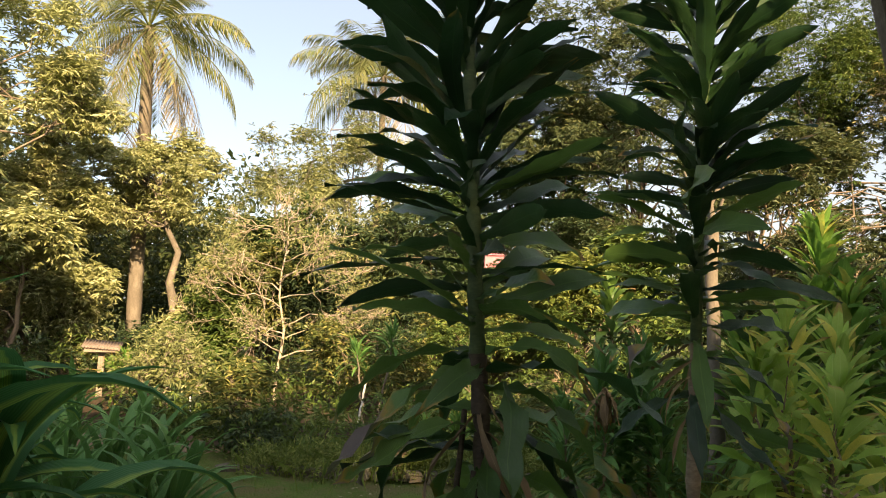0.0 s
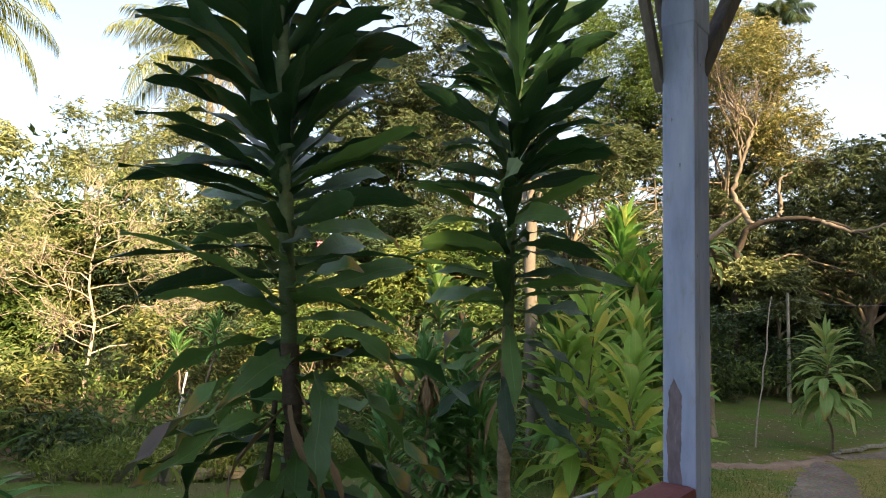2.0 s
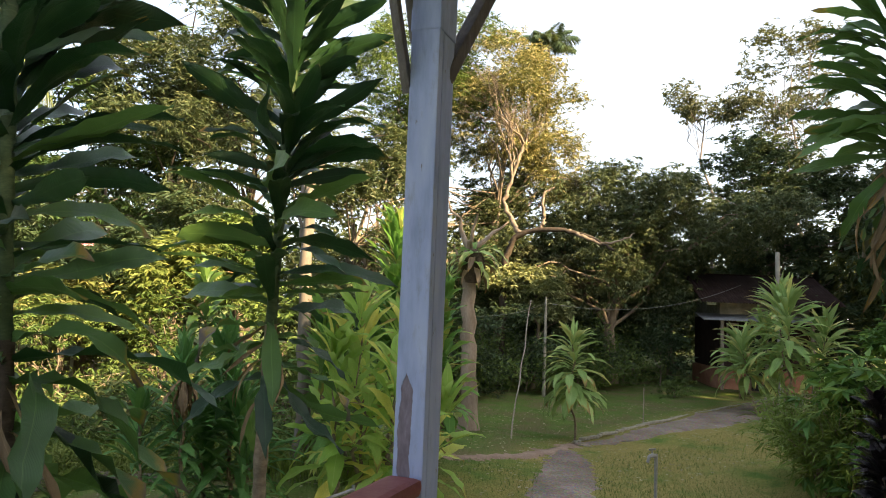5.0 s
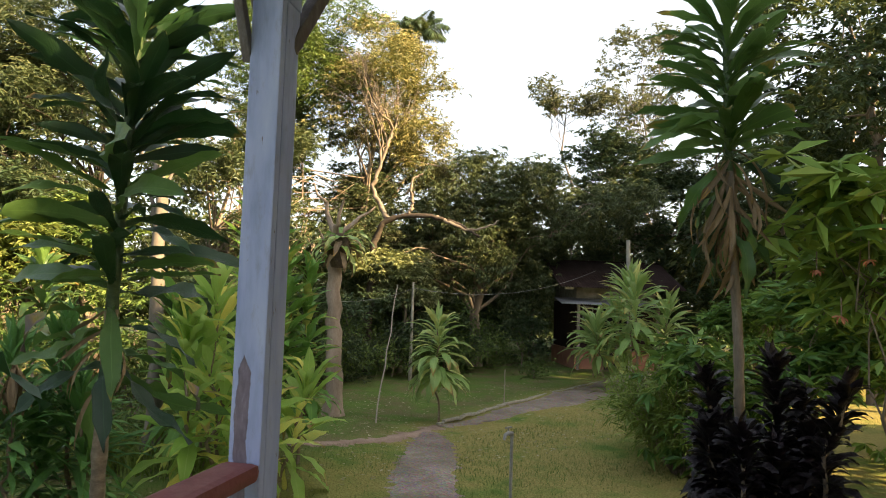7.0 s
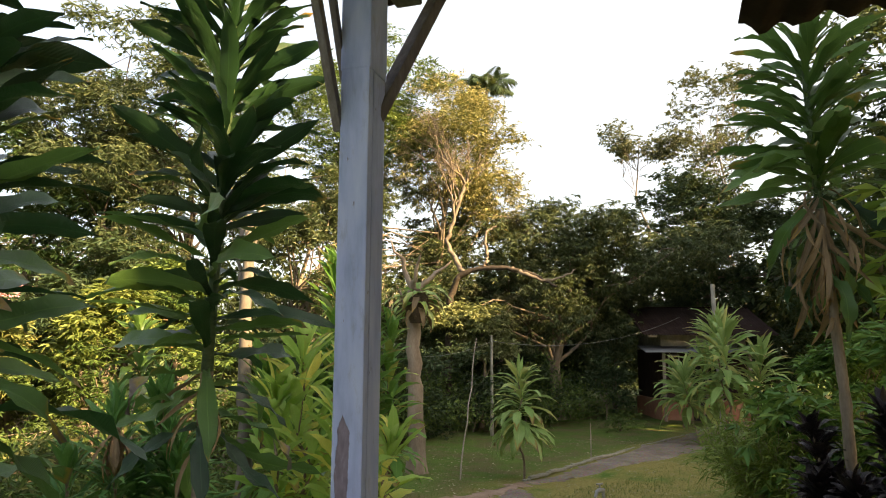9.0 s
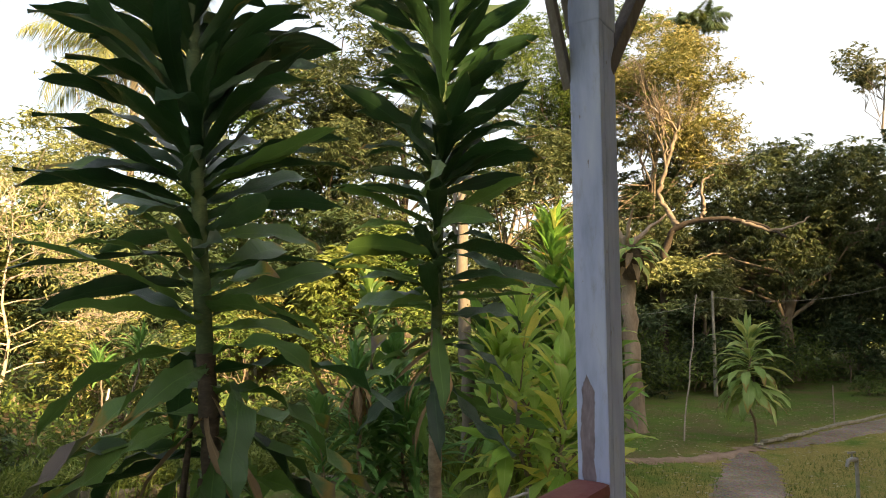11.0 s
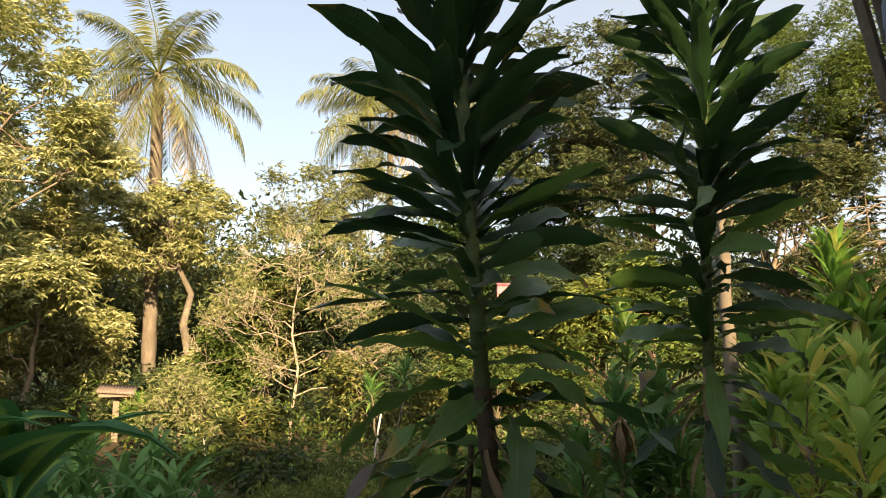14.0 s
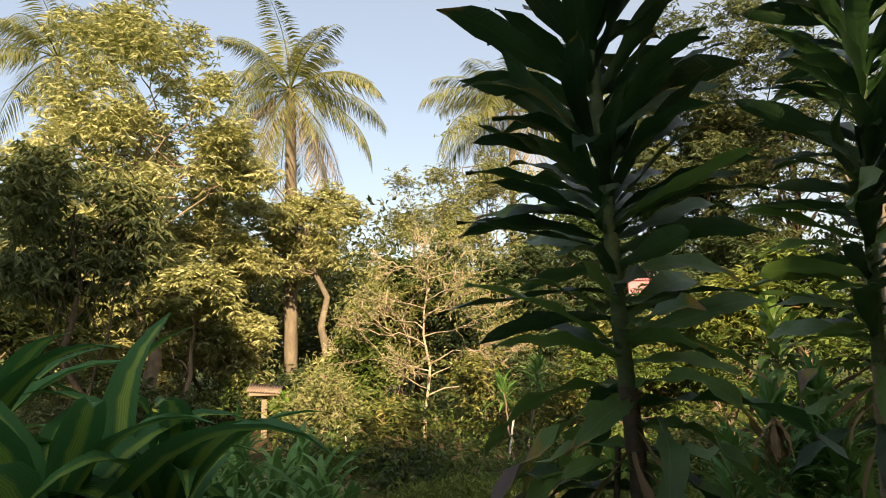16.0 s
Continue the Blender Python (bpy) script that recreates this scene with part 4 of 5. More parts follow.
def lily(name, label, base, n, length, seed, blade, width, tilt=(15, 62), group=""):
    """A rosette of long arching leaves."""
    rng = np.random.default_rng(seed)
    root = thing(name, base, label, "lily", group)
    part("stem", mesh_of("stem", *tube(bend((0, 0, -0.1), (0, 0, 0.35), 0, rng, 5, 0.01), np.linspace(0.07, 0.04, 5), 8), smooth=True), MAT["cane"], root)
    whorl(root, [(0, 0, 0.05), (0, 0, 0.4)], blades("strap" + blade, blade, width, 34, -62, 0.40, 0.03, 6, 1.5, 0.7), n, length, rng, tilt, jitter=0.16)
    return root


for i, (x, y, z) in enumerate([(-1.95, 3.35, 0.58), (-2.45, 3.7, 0.58), (-2.15, 2.9, 0.58), (-2.8, 3.1, 0.66)]):
    lily("striped_dracaena", "broad dark green leaves with a yellow-green middle stripe", (x, y, z), 22, 1.28, 71 + i, "lily", 0.135, (2, 58), "striped plants below the porch")
for i, (x, y) in enumerate([(-2.5, 5.2), (-3.0, 5.6), (-2.0, 5.8), (-2.7, 6.3), (-3.5, 5.1), (-3.9, 6.0), (-1.9, 5.1), (-3.6, 7.2), (-4.4, 6.9), (-2.9, 7.4), (-4.0, 8.0), (-4.8, 7.7)]):
    lily("spider_lily", "dark green clump of long narrow strap leaves", (x, y, 0), 34, 0.88, 81 + i, "spider", 0.085, (22, 74), "strap-leaved clumps")
tagged(part("planter_bed", box(2.6, 2.2, 0.62, (-2.2, 3.2, 0.31), 0.06), MAT["soil"]), "raised earth bed under the striped plants", "bed", "", "structure")

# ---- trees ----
tree("mango_tree", "tall sunlit mango tree, golden light put into its leaf colour", (-8.5, 12.5), (-9.3, 13.0, 7.0), (2.4, 2.0, 2.9), 330, 66, (0.19, 0.048), "sunleaf", "tan", 0.15, seed=101, spread=0.17, inner=0.5, lumps=0.4, tuft=7,
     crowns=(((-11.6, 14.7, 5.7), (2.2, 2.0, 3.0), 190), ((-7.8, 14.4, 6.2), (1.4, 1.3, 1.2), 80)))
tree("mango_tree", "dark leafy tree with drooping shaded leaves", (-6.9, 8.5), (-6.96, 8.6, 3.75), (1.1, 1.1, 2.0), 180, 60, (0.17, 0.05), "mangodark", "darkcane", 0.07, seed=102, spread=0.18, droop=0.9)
tree("mango_tree", "rounded dense mango tree lit by the low sun", (-6.35, 17.5), (-7.2, 17.2, 5.2), (1.7, 1.3, 0.9), 140, 66, (0.18, 0.048), "sunleaf", "palebark", 0.15, seed=103, spread=0.17, limbs=3, fork=0.8,
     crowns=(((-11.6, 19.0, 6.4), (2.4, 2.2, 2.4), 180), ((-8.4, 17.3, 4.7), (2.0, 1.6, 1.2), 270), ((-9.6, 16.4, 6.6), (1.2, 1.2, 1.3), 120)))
tree("pale_tree", "light feathery tree with pale green leaves", (-4.9, 19.8), (-4.9, 19.8, 4.9), (2.1, 1.9, 2.6), 280, 46, (0.17, 0.045), "airy", "palebark", 0.12, seed=104, spread=0.20, tuft=5)
tree("pale_tree", "light feathery tree with pale green leaves", (-3.2, 23.0), (-3.2, 23.0, 6.3), (2.6, 2.2, 2.8), 220, 46, (0.19, 0.05), "airy", "palebark", 0.12, seed=105, spread=0.22, tuft=5)
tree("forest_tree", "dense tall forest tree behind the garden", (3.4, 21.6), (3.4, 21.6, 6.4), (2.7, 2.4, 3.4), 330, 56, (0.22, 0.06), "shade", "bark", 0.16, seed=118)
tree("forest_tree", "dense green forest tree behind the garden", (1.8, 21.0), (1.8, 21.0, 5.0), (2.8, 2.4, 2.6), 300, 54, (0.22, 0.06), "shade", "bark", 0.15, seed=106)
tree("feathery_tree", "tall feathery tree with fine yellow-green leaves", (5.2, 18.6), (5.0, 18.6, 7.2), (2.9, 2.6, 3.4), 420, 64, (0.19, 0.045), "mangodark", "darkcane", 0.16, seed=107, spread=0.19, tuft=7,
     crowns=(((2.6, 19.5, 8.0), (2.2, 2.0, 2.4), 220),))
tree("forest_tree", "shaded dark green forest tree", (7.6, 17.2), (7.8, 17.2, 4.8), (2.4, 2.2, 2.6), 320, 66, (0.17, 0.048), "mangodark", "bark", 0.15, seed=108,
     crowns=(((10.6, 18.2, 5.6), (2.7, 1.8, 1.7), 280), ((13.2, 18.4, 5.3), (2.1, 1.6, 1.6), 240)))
tree("forest_tree", "tall tree with fine yellow-green leaves beside the golden one", (9.6, 18.9), (10.1, 18.6, 9.0), (2.8, 2.4, 3.0), 560, 64, (0.165, 0.036), "bush", "bark", 0.17, seed=109, spread=0.20, tuft=6)
tree("forest_tree", "tall tree with its top in golden sunlight", (12.4, 18.0), (12.6, 17.4, 8.15), (2.35, 2.0, 2.65), 540, 66, (0.165, 0.036), "sunwarm", "bark", 0.17, seed=119, spread=0.20, tuft=6,
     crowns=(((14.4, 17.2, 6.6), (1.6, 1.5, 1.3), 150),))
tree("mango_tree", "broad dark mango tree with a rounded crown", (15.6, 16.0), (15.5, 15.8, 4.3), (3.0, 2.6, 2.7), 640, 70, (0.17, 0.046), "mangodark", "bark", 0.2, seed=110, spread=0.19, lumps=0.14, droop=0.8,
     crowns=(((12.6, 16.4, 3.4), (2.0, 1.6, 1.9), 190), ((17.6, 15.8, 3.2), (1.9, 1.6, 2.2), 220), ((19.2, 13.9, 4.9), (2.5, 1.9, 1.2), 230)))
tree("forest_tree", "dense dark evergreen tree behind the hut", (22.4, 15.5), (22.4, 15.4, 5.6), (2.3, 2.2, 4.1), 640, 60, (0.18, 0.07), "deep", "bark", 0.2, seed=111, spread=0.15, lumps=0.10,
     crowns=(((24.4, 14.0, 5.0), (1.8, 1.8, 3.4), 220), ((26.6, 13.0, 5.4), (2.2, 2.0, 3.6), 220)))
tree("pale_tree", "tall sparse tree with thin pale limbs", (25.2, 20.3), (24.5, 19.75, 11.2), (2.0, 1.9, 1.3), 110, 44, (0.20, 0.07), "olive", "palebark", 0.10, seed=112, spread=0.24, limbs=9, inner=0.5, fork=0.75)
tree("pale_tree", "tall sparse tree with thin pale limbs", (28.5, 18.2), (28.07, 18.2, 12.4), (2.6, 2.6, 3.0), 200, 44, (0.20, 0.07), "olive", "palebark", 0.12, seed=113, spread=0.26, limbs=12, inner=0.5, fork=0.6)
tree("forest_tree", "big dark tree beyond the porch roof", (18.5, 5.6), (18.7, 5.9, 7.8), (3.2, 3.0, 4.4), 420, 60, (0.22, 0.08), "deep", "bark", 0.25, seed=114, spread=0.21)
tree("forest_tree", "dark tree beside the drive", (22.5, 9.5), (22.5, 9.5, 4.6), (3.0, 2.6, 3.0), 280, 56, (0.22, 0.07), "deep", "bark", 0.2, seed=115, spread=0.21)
# out-of-view trees added as shade casters beyond the house corner
for i, (x, y, h, r) in enumerate([(7.6, -4.6, 7.0, 3.2), (11.6, -2.6, 5.6, 2.9), (19.0, -1.5, 8.0, 3.6), (23.5, 3.0, 7.0, 3.2), (27.8, 2.4, 10.4, 4.2)]):
    tree("forest_tree", "unseen dense tree added beyond the house corner to cast shade", (x, y), (x, y, h), (r, r, r * 1.15), 145 if i == 0 else 300, 46, (0.50, 0.24), "deep", "bark", 0.25, seed=130 + i, spread=0.3, inner=0.2,
         crowns=(((8.4, -4.2, 4.2), (1.9, 1.5, 1.4), 150),) if i == 0 else ())
# more unseen casters, for shade on the left tree and right lawn
for i, (x, y, h, r, k) in enumerate([(-1.7, -11.0, 12.0, 2.3, 210), (13.8, -9.0, 12.0, 2.8, 110), (13.7, -0.8, 5.0, 2.4, 200), (12.0, -4.2, 6.8, 2.6, 220)]):
    tree("forest_tree", "unseen open-crowned tree added behind the house to cast shade", (x, y), (x, y, h), (r, r, r * 0.95), k, 46, (0.46, 0.22), "deep", "bark", 0.25, seed=140 + i, spread=0.3, inner=0.3)
# unseen row added so that the corn plants stand in shade
for i, (x, y, h) in enumerate([(2.2, -10.2, 9.0), (5.0, -10.0, 9.4), (7.7, -10.3, 9.2)]):
    tree("forest_tree", "unseen tall tree added behind the house to shade the corn plants", (x, y), (x, y, h), (1.9, 1.9, 3.1), 120 if i == 2 else 260, 46, (0.46, 0.22), "deep", "bark", 0.25, seed=150 + i, spread=0.3, inner=0.2)
# also out of view, added to keep the sun off the lawn
tree("forest_tree", "unseen big tree added behind the house to shade the lawn", (15.5, -3.5), (15.2, -3.5, 7.0), (4.0, 3.6, 4.5), 420, 50, (0.50, 0.24), "deep", "bark", 0.3, seed=116, spread=0.35)


# m: leaf colours that also carry the sun or shade at each spot
for i, (x, y, z, r, m) in enumerate([(-10.55, 16.07, 3.0, 1.5, "sunleaf"), (-11.87, 17.92, 3.0, 1.4, "sunleaf"), (-9.92, 16.64, 3.6, 1.6, "sunleaf"), (-10.36, 13.36, 3.4, 1.3, "sunleaf"), (-7.97, 13.16, 3.0, 0.95, "sunleaf"), (-12.67, 13.15, 2.8, 1.7, "mango"), (-3.87, 17.79, 3.2, 1.5, "shade"), (-13.81, 17.1, 4.5, 2.2, "sunleaf"), (-1.0, 18.2, 3.2, 1.8, "deep"), (3.6, 17.6, 3.0, 1.6, "deep"), (-2.8, 17.4, 2.8, 1.5, "deep"), (1.4, 16.8, 2.2, 1.3, "deep"), (19.6, 17.2, 3.4, 1.9, "deep"), (-8.75, 16.2, 2.0, 1.0, "sunleaf"), (-5.75, 16.8, 1.4, 0.8, "sunleaf"), (-9.4, 15.4, 3.4, 1.3, "sunleaf"), (12.2, 15.4, 2.7, 1.1, "airy"), (13.3, 16.6, 3.2, 1.2, "olive"), (-4.4, 16.8, 2.6, 1.2, "mango"), (-9.9, 11.0, 2.4, 1.2, "mango"), (-5.3, 15.6, 1.5, 0.85, "bush"), (2.7, 14.6, 2.6, 0.8, "hedge"), (4.3, 15.4, 2.9, 0.9, "bush"), (0.9, 15.2, 2.0, 0.8, "mango")]):
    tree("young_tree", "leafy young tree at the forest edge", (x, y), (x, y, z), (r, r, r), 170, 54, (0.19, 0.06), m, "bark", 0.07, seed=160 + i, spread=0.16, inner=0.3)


def bushes(rows):
    for i, (x, y, rx, rz, mat, leaf, label) in enumerate(rows):
        tree("bush", label, (x, y), (x, y, rz * 0.95), (rx, rx * 0.85, rz), max(30, int(60 * rx * rz)), 46, leaf, mat, "bark", 0.025, seed=200 + i, spread=0.20, category="bush", limbs=10, inner=0.3, fork=0.1)


bushes([
    (8.4, 4.5, 0.55, 1.15, "leafy", (0.26, 0.085), "large-leaved green shrub with drooping leaves beside the porch"),
    (9.35, 3.9, 0.8, 1.35, "leafy", (0.26, 0.085), "large-leaved green shrub with drooping leaves beside the porch"),
    (11.0, 3.1, 1.3, 1.7, "fresh", (0.22, 0.08), "large-leaved green shrub beside the porch"),
    (-2.6, 10.1, 0.8, 0.72, "mango", (0.15, 0.042), "dense young mango bush with drooping leaves"),
    (-4.75, 13.42, 0.95, 0.85, "bush", (0.11, 0.04), "green shrub under the bare tree"),
    (-5.08, 12.83, 0.6, 0.6, "bush", (0.10, 0.04), "twiggy pale shrub near the shelter"),
    (-1.2, 13.6, 1.3, 1.3, "mango", (0.13, 0.05), "sunlit green shrub behind the lawn"),
    (0.8, 13.2, 1.3, 1.2, "bush", (0.11, 0.04), "sunlit green shrub behind the lawn"),
    (2.6, 14.6, 1.1, 1.5, "bush", (0.13, 0.042), "green shrub in a gap of the forest edge"),
    (4.6, 13.2, 1.3, 1.4, "bush", (0.15, 0.05), "shaded green shrub behind the lawn"),
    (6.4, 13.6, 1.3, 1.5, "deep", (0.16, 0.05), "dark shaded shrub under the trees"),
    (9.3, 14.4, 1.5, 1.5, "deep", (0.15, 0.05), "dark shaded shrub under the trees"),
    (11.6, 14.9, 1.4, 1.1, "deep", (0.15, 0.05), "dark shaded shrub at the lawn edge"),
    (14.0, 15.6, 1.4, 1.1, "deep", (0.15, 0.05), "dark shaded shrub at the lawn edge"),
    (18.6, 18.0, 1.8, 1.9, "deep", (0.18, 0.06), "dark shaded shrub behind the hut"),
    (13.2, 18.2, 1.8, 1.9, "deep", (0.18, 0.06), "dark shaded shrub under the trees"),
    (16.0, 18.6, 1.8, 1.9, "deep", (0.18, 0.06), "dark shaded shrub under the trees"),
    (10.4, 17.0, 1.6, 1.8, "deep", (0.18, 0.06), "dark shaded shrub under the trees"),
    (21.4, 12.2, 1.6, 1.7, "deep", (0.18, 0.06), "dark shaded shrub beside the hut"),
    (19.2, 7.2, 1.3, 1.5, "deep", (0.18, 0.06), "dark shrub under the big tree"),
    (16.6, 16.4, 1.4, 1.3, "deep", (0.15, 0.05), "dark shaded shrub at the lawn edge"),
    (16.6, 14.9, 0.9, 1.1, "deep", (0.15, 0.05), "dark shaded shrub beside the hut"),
    (15.6, 7.2, 1.1, 1.4, "leafy", (0.22, 0.07), "green shrub with drooping leaves beside the drive"),
    (-7.44, 11.33, 0.9, 1.0, "deep", (0.15, 0.05), "dark shrub at the foot of the mango tree"),
    (-8.77, 10.59, 1.1, 1.2, "mango", (0.15, 0.05), "green shrub at the foot of the mango tree"),
    (-7.23, 9.22, 1.0, 1.3, "mangodark", (0.16, 0.05), "dark shrub under the leafy tree"),
    (-5.54, 8.85, 0.6, 0.75, "bush", (0.14, 0.045), "low green shrub under the leafy tree"),
    (-4.19, 12.5, 0.3, 0.26, "hedge", (0.16, 0.03), "small orange-yellow leaved plant near the shelter"),
    (-4.44, 11.41, 0.45, 0.4, "deep", (0.12, 0.05), "low dark bush at the edge of the bare earth"),
    (-2.55, 9.8, 0.5, 0.36, "deep", (0.10, 0.045), "small dark bush at the lawn edge"),
    (-0.2, 10.4, 0.5, 0.5, "bush", (0.12, 0.04), "low leafy plant at the lawn edge"),
    (1.4, 10.6, 0.6, 0.6, "mango", (0.13, 0.045), "low leafy plant at the lawn edge"),
    (-9.32, 11.81, 1.4, 1.2, "bush", (0.13, 0.05), "tangled green shrub under the mango"),
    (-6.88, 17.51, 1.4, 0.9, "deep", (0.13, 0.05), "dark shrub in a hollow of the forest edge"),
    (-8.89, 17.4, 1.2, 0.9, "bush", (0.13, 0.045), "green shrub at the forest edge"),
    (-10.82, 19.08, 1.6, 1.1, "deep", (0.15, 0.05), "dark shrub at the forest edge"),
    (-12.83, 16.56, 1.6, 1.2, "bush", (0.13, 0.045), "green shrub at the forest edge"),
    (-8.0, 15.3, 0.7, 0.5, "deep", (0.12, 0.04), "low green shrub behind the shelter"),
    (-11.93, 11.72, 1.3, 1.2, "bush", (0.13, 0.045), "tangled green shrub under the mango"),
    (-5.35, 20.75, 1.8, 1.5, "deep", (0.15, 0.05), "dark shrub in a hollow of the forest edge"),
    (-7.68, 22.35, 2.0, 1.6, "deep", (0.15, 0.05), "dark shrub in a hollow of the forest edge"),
    (-8.55, 15.98, 1.0, 0.85, "sunleaf", (0.12, 0.045), "green shrub at the forest edge, low sun put into its colour"),
    (-10.78, 15.28, 1.8, 1.7, "sunleaf", (0.14, 0.05), "green shrub at the forest edge, low sun put into its colour"),
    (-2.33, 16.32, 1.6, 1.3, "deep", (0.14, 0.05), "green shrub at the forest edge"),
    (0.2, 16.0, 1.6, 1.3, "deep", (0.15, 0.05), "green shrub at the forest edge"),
    (1.85, 17.0, 1.0, 1.5, "mango", (0.15, 0.05), "green shrub in front of the shed"),
    (14.9, 12.9, 0.35, 0.22, "bush", (0.07, 0.03), "small clipped bush on the lawn"),
    (19.5, 9.2, 1.2, 1.1, "fresh", (0.16, 0.05), "green shrub beside the drive"),
])


def make_woods():
    """The closed edge of the forest behind the garden."""
    rng = np.random.default_rng(300)
    p = []
    for _ in range(310):
        deg = rng.uniform(-64, 92)
        a, d = radians(deg), rng.uniform(25, 38)
        h = rng.uniform(0.7, 1.0) * (8.6 if deg < 24 else 6.2 if deg < 60 else 8.5)
        x, y = d * math.sin(a), d * math.cos(a)
        q, _out = crown_points((x, y, h * 0.5), (1.9, 1.9, h * 0.5), 22, rng, 0.2)
        p.append(q)
    v, f = leaf_cloud(np.vstack(p), 24, 0.5, 0.34, 0.14, rng, None, 0.5)
    tagged(part("far_woods", mesh_of("far_woods", v, f), MAT["woods"]), "dense green forest edge behind the garden", "woods", "", "stuff")
    p = []
    for _ in range(190):
        x = rng.uniform(-12, 8)
        y = 10.1 + rng.uniform(0, 7) + max(0, -x - 6) * 0.15 + max(0, x - 2) * 0.35
        if -7.6 < x < -4.2 and y < 14.6:
            continue
        q, _out = crown_points((x, y, 0.35), (0.5, 0.5, 0.45 + 0.08 * (y - 10)), 5, rng, 0.2)
        p.append(q)
    for _ in range(120):
        x = rng.uniform(-4.2, 4.5)
        y = 9.55 + rng.uniform(0, 2.2) - max(0, x - 1.0) * 0.1
        q, _out = crown_points((x, y, 0.22), (0.32, 0.32, rng.uniform(0.2, 0.5)), 4, rng, 0.2)
        p.append(q)
    for _ in range(230):
        x = rng.uniform(6.5, 28)
        y = 13.6 + rng.uniform(0, 4) + max(0, x - 12) * 0.22 + (4.0 if 17 < x < 21.5 else 0)
        q, _out = crown_points((x, y, 0.7), (0.8, 0.8, rng.uniform(0.6, 1.3)), 7, rng, 0.2)
        p.append(q)
    v, f = leaf_cloud(np.vstack(p), 20, 0.15, 0.14, 0.042, rng, None, 0.0)
    v[:, 2] = np.maximum(v[:, 2], 0.0)
    tagged(part("undergrowth", mesh_of("undergrowth", v, f), MAT["bush"]), "low green undergrowth between the shrubs", "undergrowth", "", "stuff")
    # tall grass along the lawn's far edge
    n = 4200
    x = rng.uniform(-2.4, 4.2, n)
    y = 9.6 + rng.normal(0, 0.4, n) + 0.3 * np.sin(x * 1.1) - np.where(x > 1.5, (x - 1.5) * 0.45, 0)
    a, h = rng.uniform(0, 6.28, n), rng.uniform(0.06, 0.42, n)
    base = np.stack([x, y, 0 * x - 0.01], -1)
    s = np.stack([np.cos(a), np.sin(a), 0 * a], -1) * 0.006
    lean = np.stack([rng.normal(0, 0.25, n) * h, rng.normal(0, 0.25, n) * h, h], -1)
    v = np.stack([base - s, base + s, base + lean * 0.6 + s, base + lean * np.array([1.7, 1.7, 0.95]), base + lean * 0.6 - s], 1)
    f = np.arange(5 * n).reshape(-1, 5)
    tagged(part("tall_grass", mesh_of("tall_grass", v.reshape(-1, 3), f), MAT["sedge"]), "tall green grass along the edge of the lawn", "grass", "", "stuff")


make_woods()


def make_hedge():
    """Fine yellow-green plants that spill over a low edge of rubble."""
    rng = np.random.default_rng(330)
    c = []
    for _ in range(190):
        x = rng.uniform(-2.3, 3.2)
        y = 8.95 + rng.normal(0, 0.14) - max(0, x - 0.8) * 0.12
        if math.sin(x * 2.3 + 1) + rng.normal(0, 0.7) < -0.5:
            continue
        h = rng.uniform(0.12, 0.42)
        for k in range(4):
            c.append((x + rng.normal(0, 0.08), y + rng.normal(0, 0.08), h * (k + 0.7) / 4))
    v, f = leaf_cloud(c, 26, 0.06, 0.085, 0.022, rng, None, -0.35)
    v[:, 2] = np.maximum(v[:, 2], 0.0)
    tagged(part("low_hedge", mesh_of("low_hedge", v, f), MAT["hedge"]), "low yellow-green plants along the lawn edge", "hedge", "", "stuff")
    root = tagged(thing("stone_edge", (0, 8.78, 0), "low grey-brown rubble edging of the lawn, half overgrown", "edging"), kind="structure")
    for i in range(34):
        x = -2.5 + i * 0.155 + rng.normal(0, 0.03)
        bm = box(rng.uniform(0.10, 0.2), rng.uniform(0.09, 0.16), rng.uniform(0.08, 0.17), (0, 0, 0.04), 0.025)
        for w in bm.verts:
            w.co += Vector(rng.normal(0, 0.008, 3))
        part("stone", bm, MAT["rubble"], root, "", pose(x, 0.02 + rng.normal(0, 0.03) - max(0, x - 0.8) * 0.12, 0, rng.normal(0, 6), rng.normal(0, 6), rng.uniform(-30, 30)))


make_hedge()


def sedge_bush(base, n, height, seed):
    """A clump of fine arching stems with narrow leaves."""
    rng = np.random.default_rng(seed)
    root = thing("bamboo_bush", base, "feathery green clump of fine bamboo-like leaves", "bush")
    wood, tips = [], []
    for i in range(n):
        a, r = rng.uniform(0, 6.28), rng.uniform(0.3, 1.0)
        top = np.array([math.cos(a) * r * 0.9, math.sin(a) * r * 0.9, height * rng.uniform(0.45, 1.0)])
        p = bend((math.cos(a) * 0.15 * r, math.sin(a) * 0.15 * r, -0.05), top, 0.15, rng, 6, 0.05)
        wood.append(tube(p, np.linspace(0.006, 0.002, 6), 4))
        tips += list(p[2:] + rng.normal(0, 0.04, (4, 3)))
    part("stem", mesh_of("stem", *joined(wood), smooth=True), MAT["cane"], root)
    part("leaves", mesh_of("leaves", *leaf_cloud(tips, 14, 0.09, 0.19, 0.020, rng, None, 0.1)), MAT["sedge"], root)


sedge_bush((8.55, 4.75, 0), 120, 1.25, 401)
sedge_bush((9.5, 5.6, 0), 70, 1.0, 402)


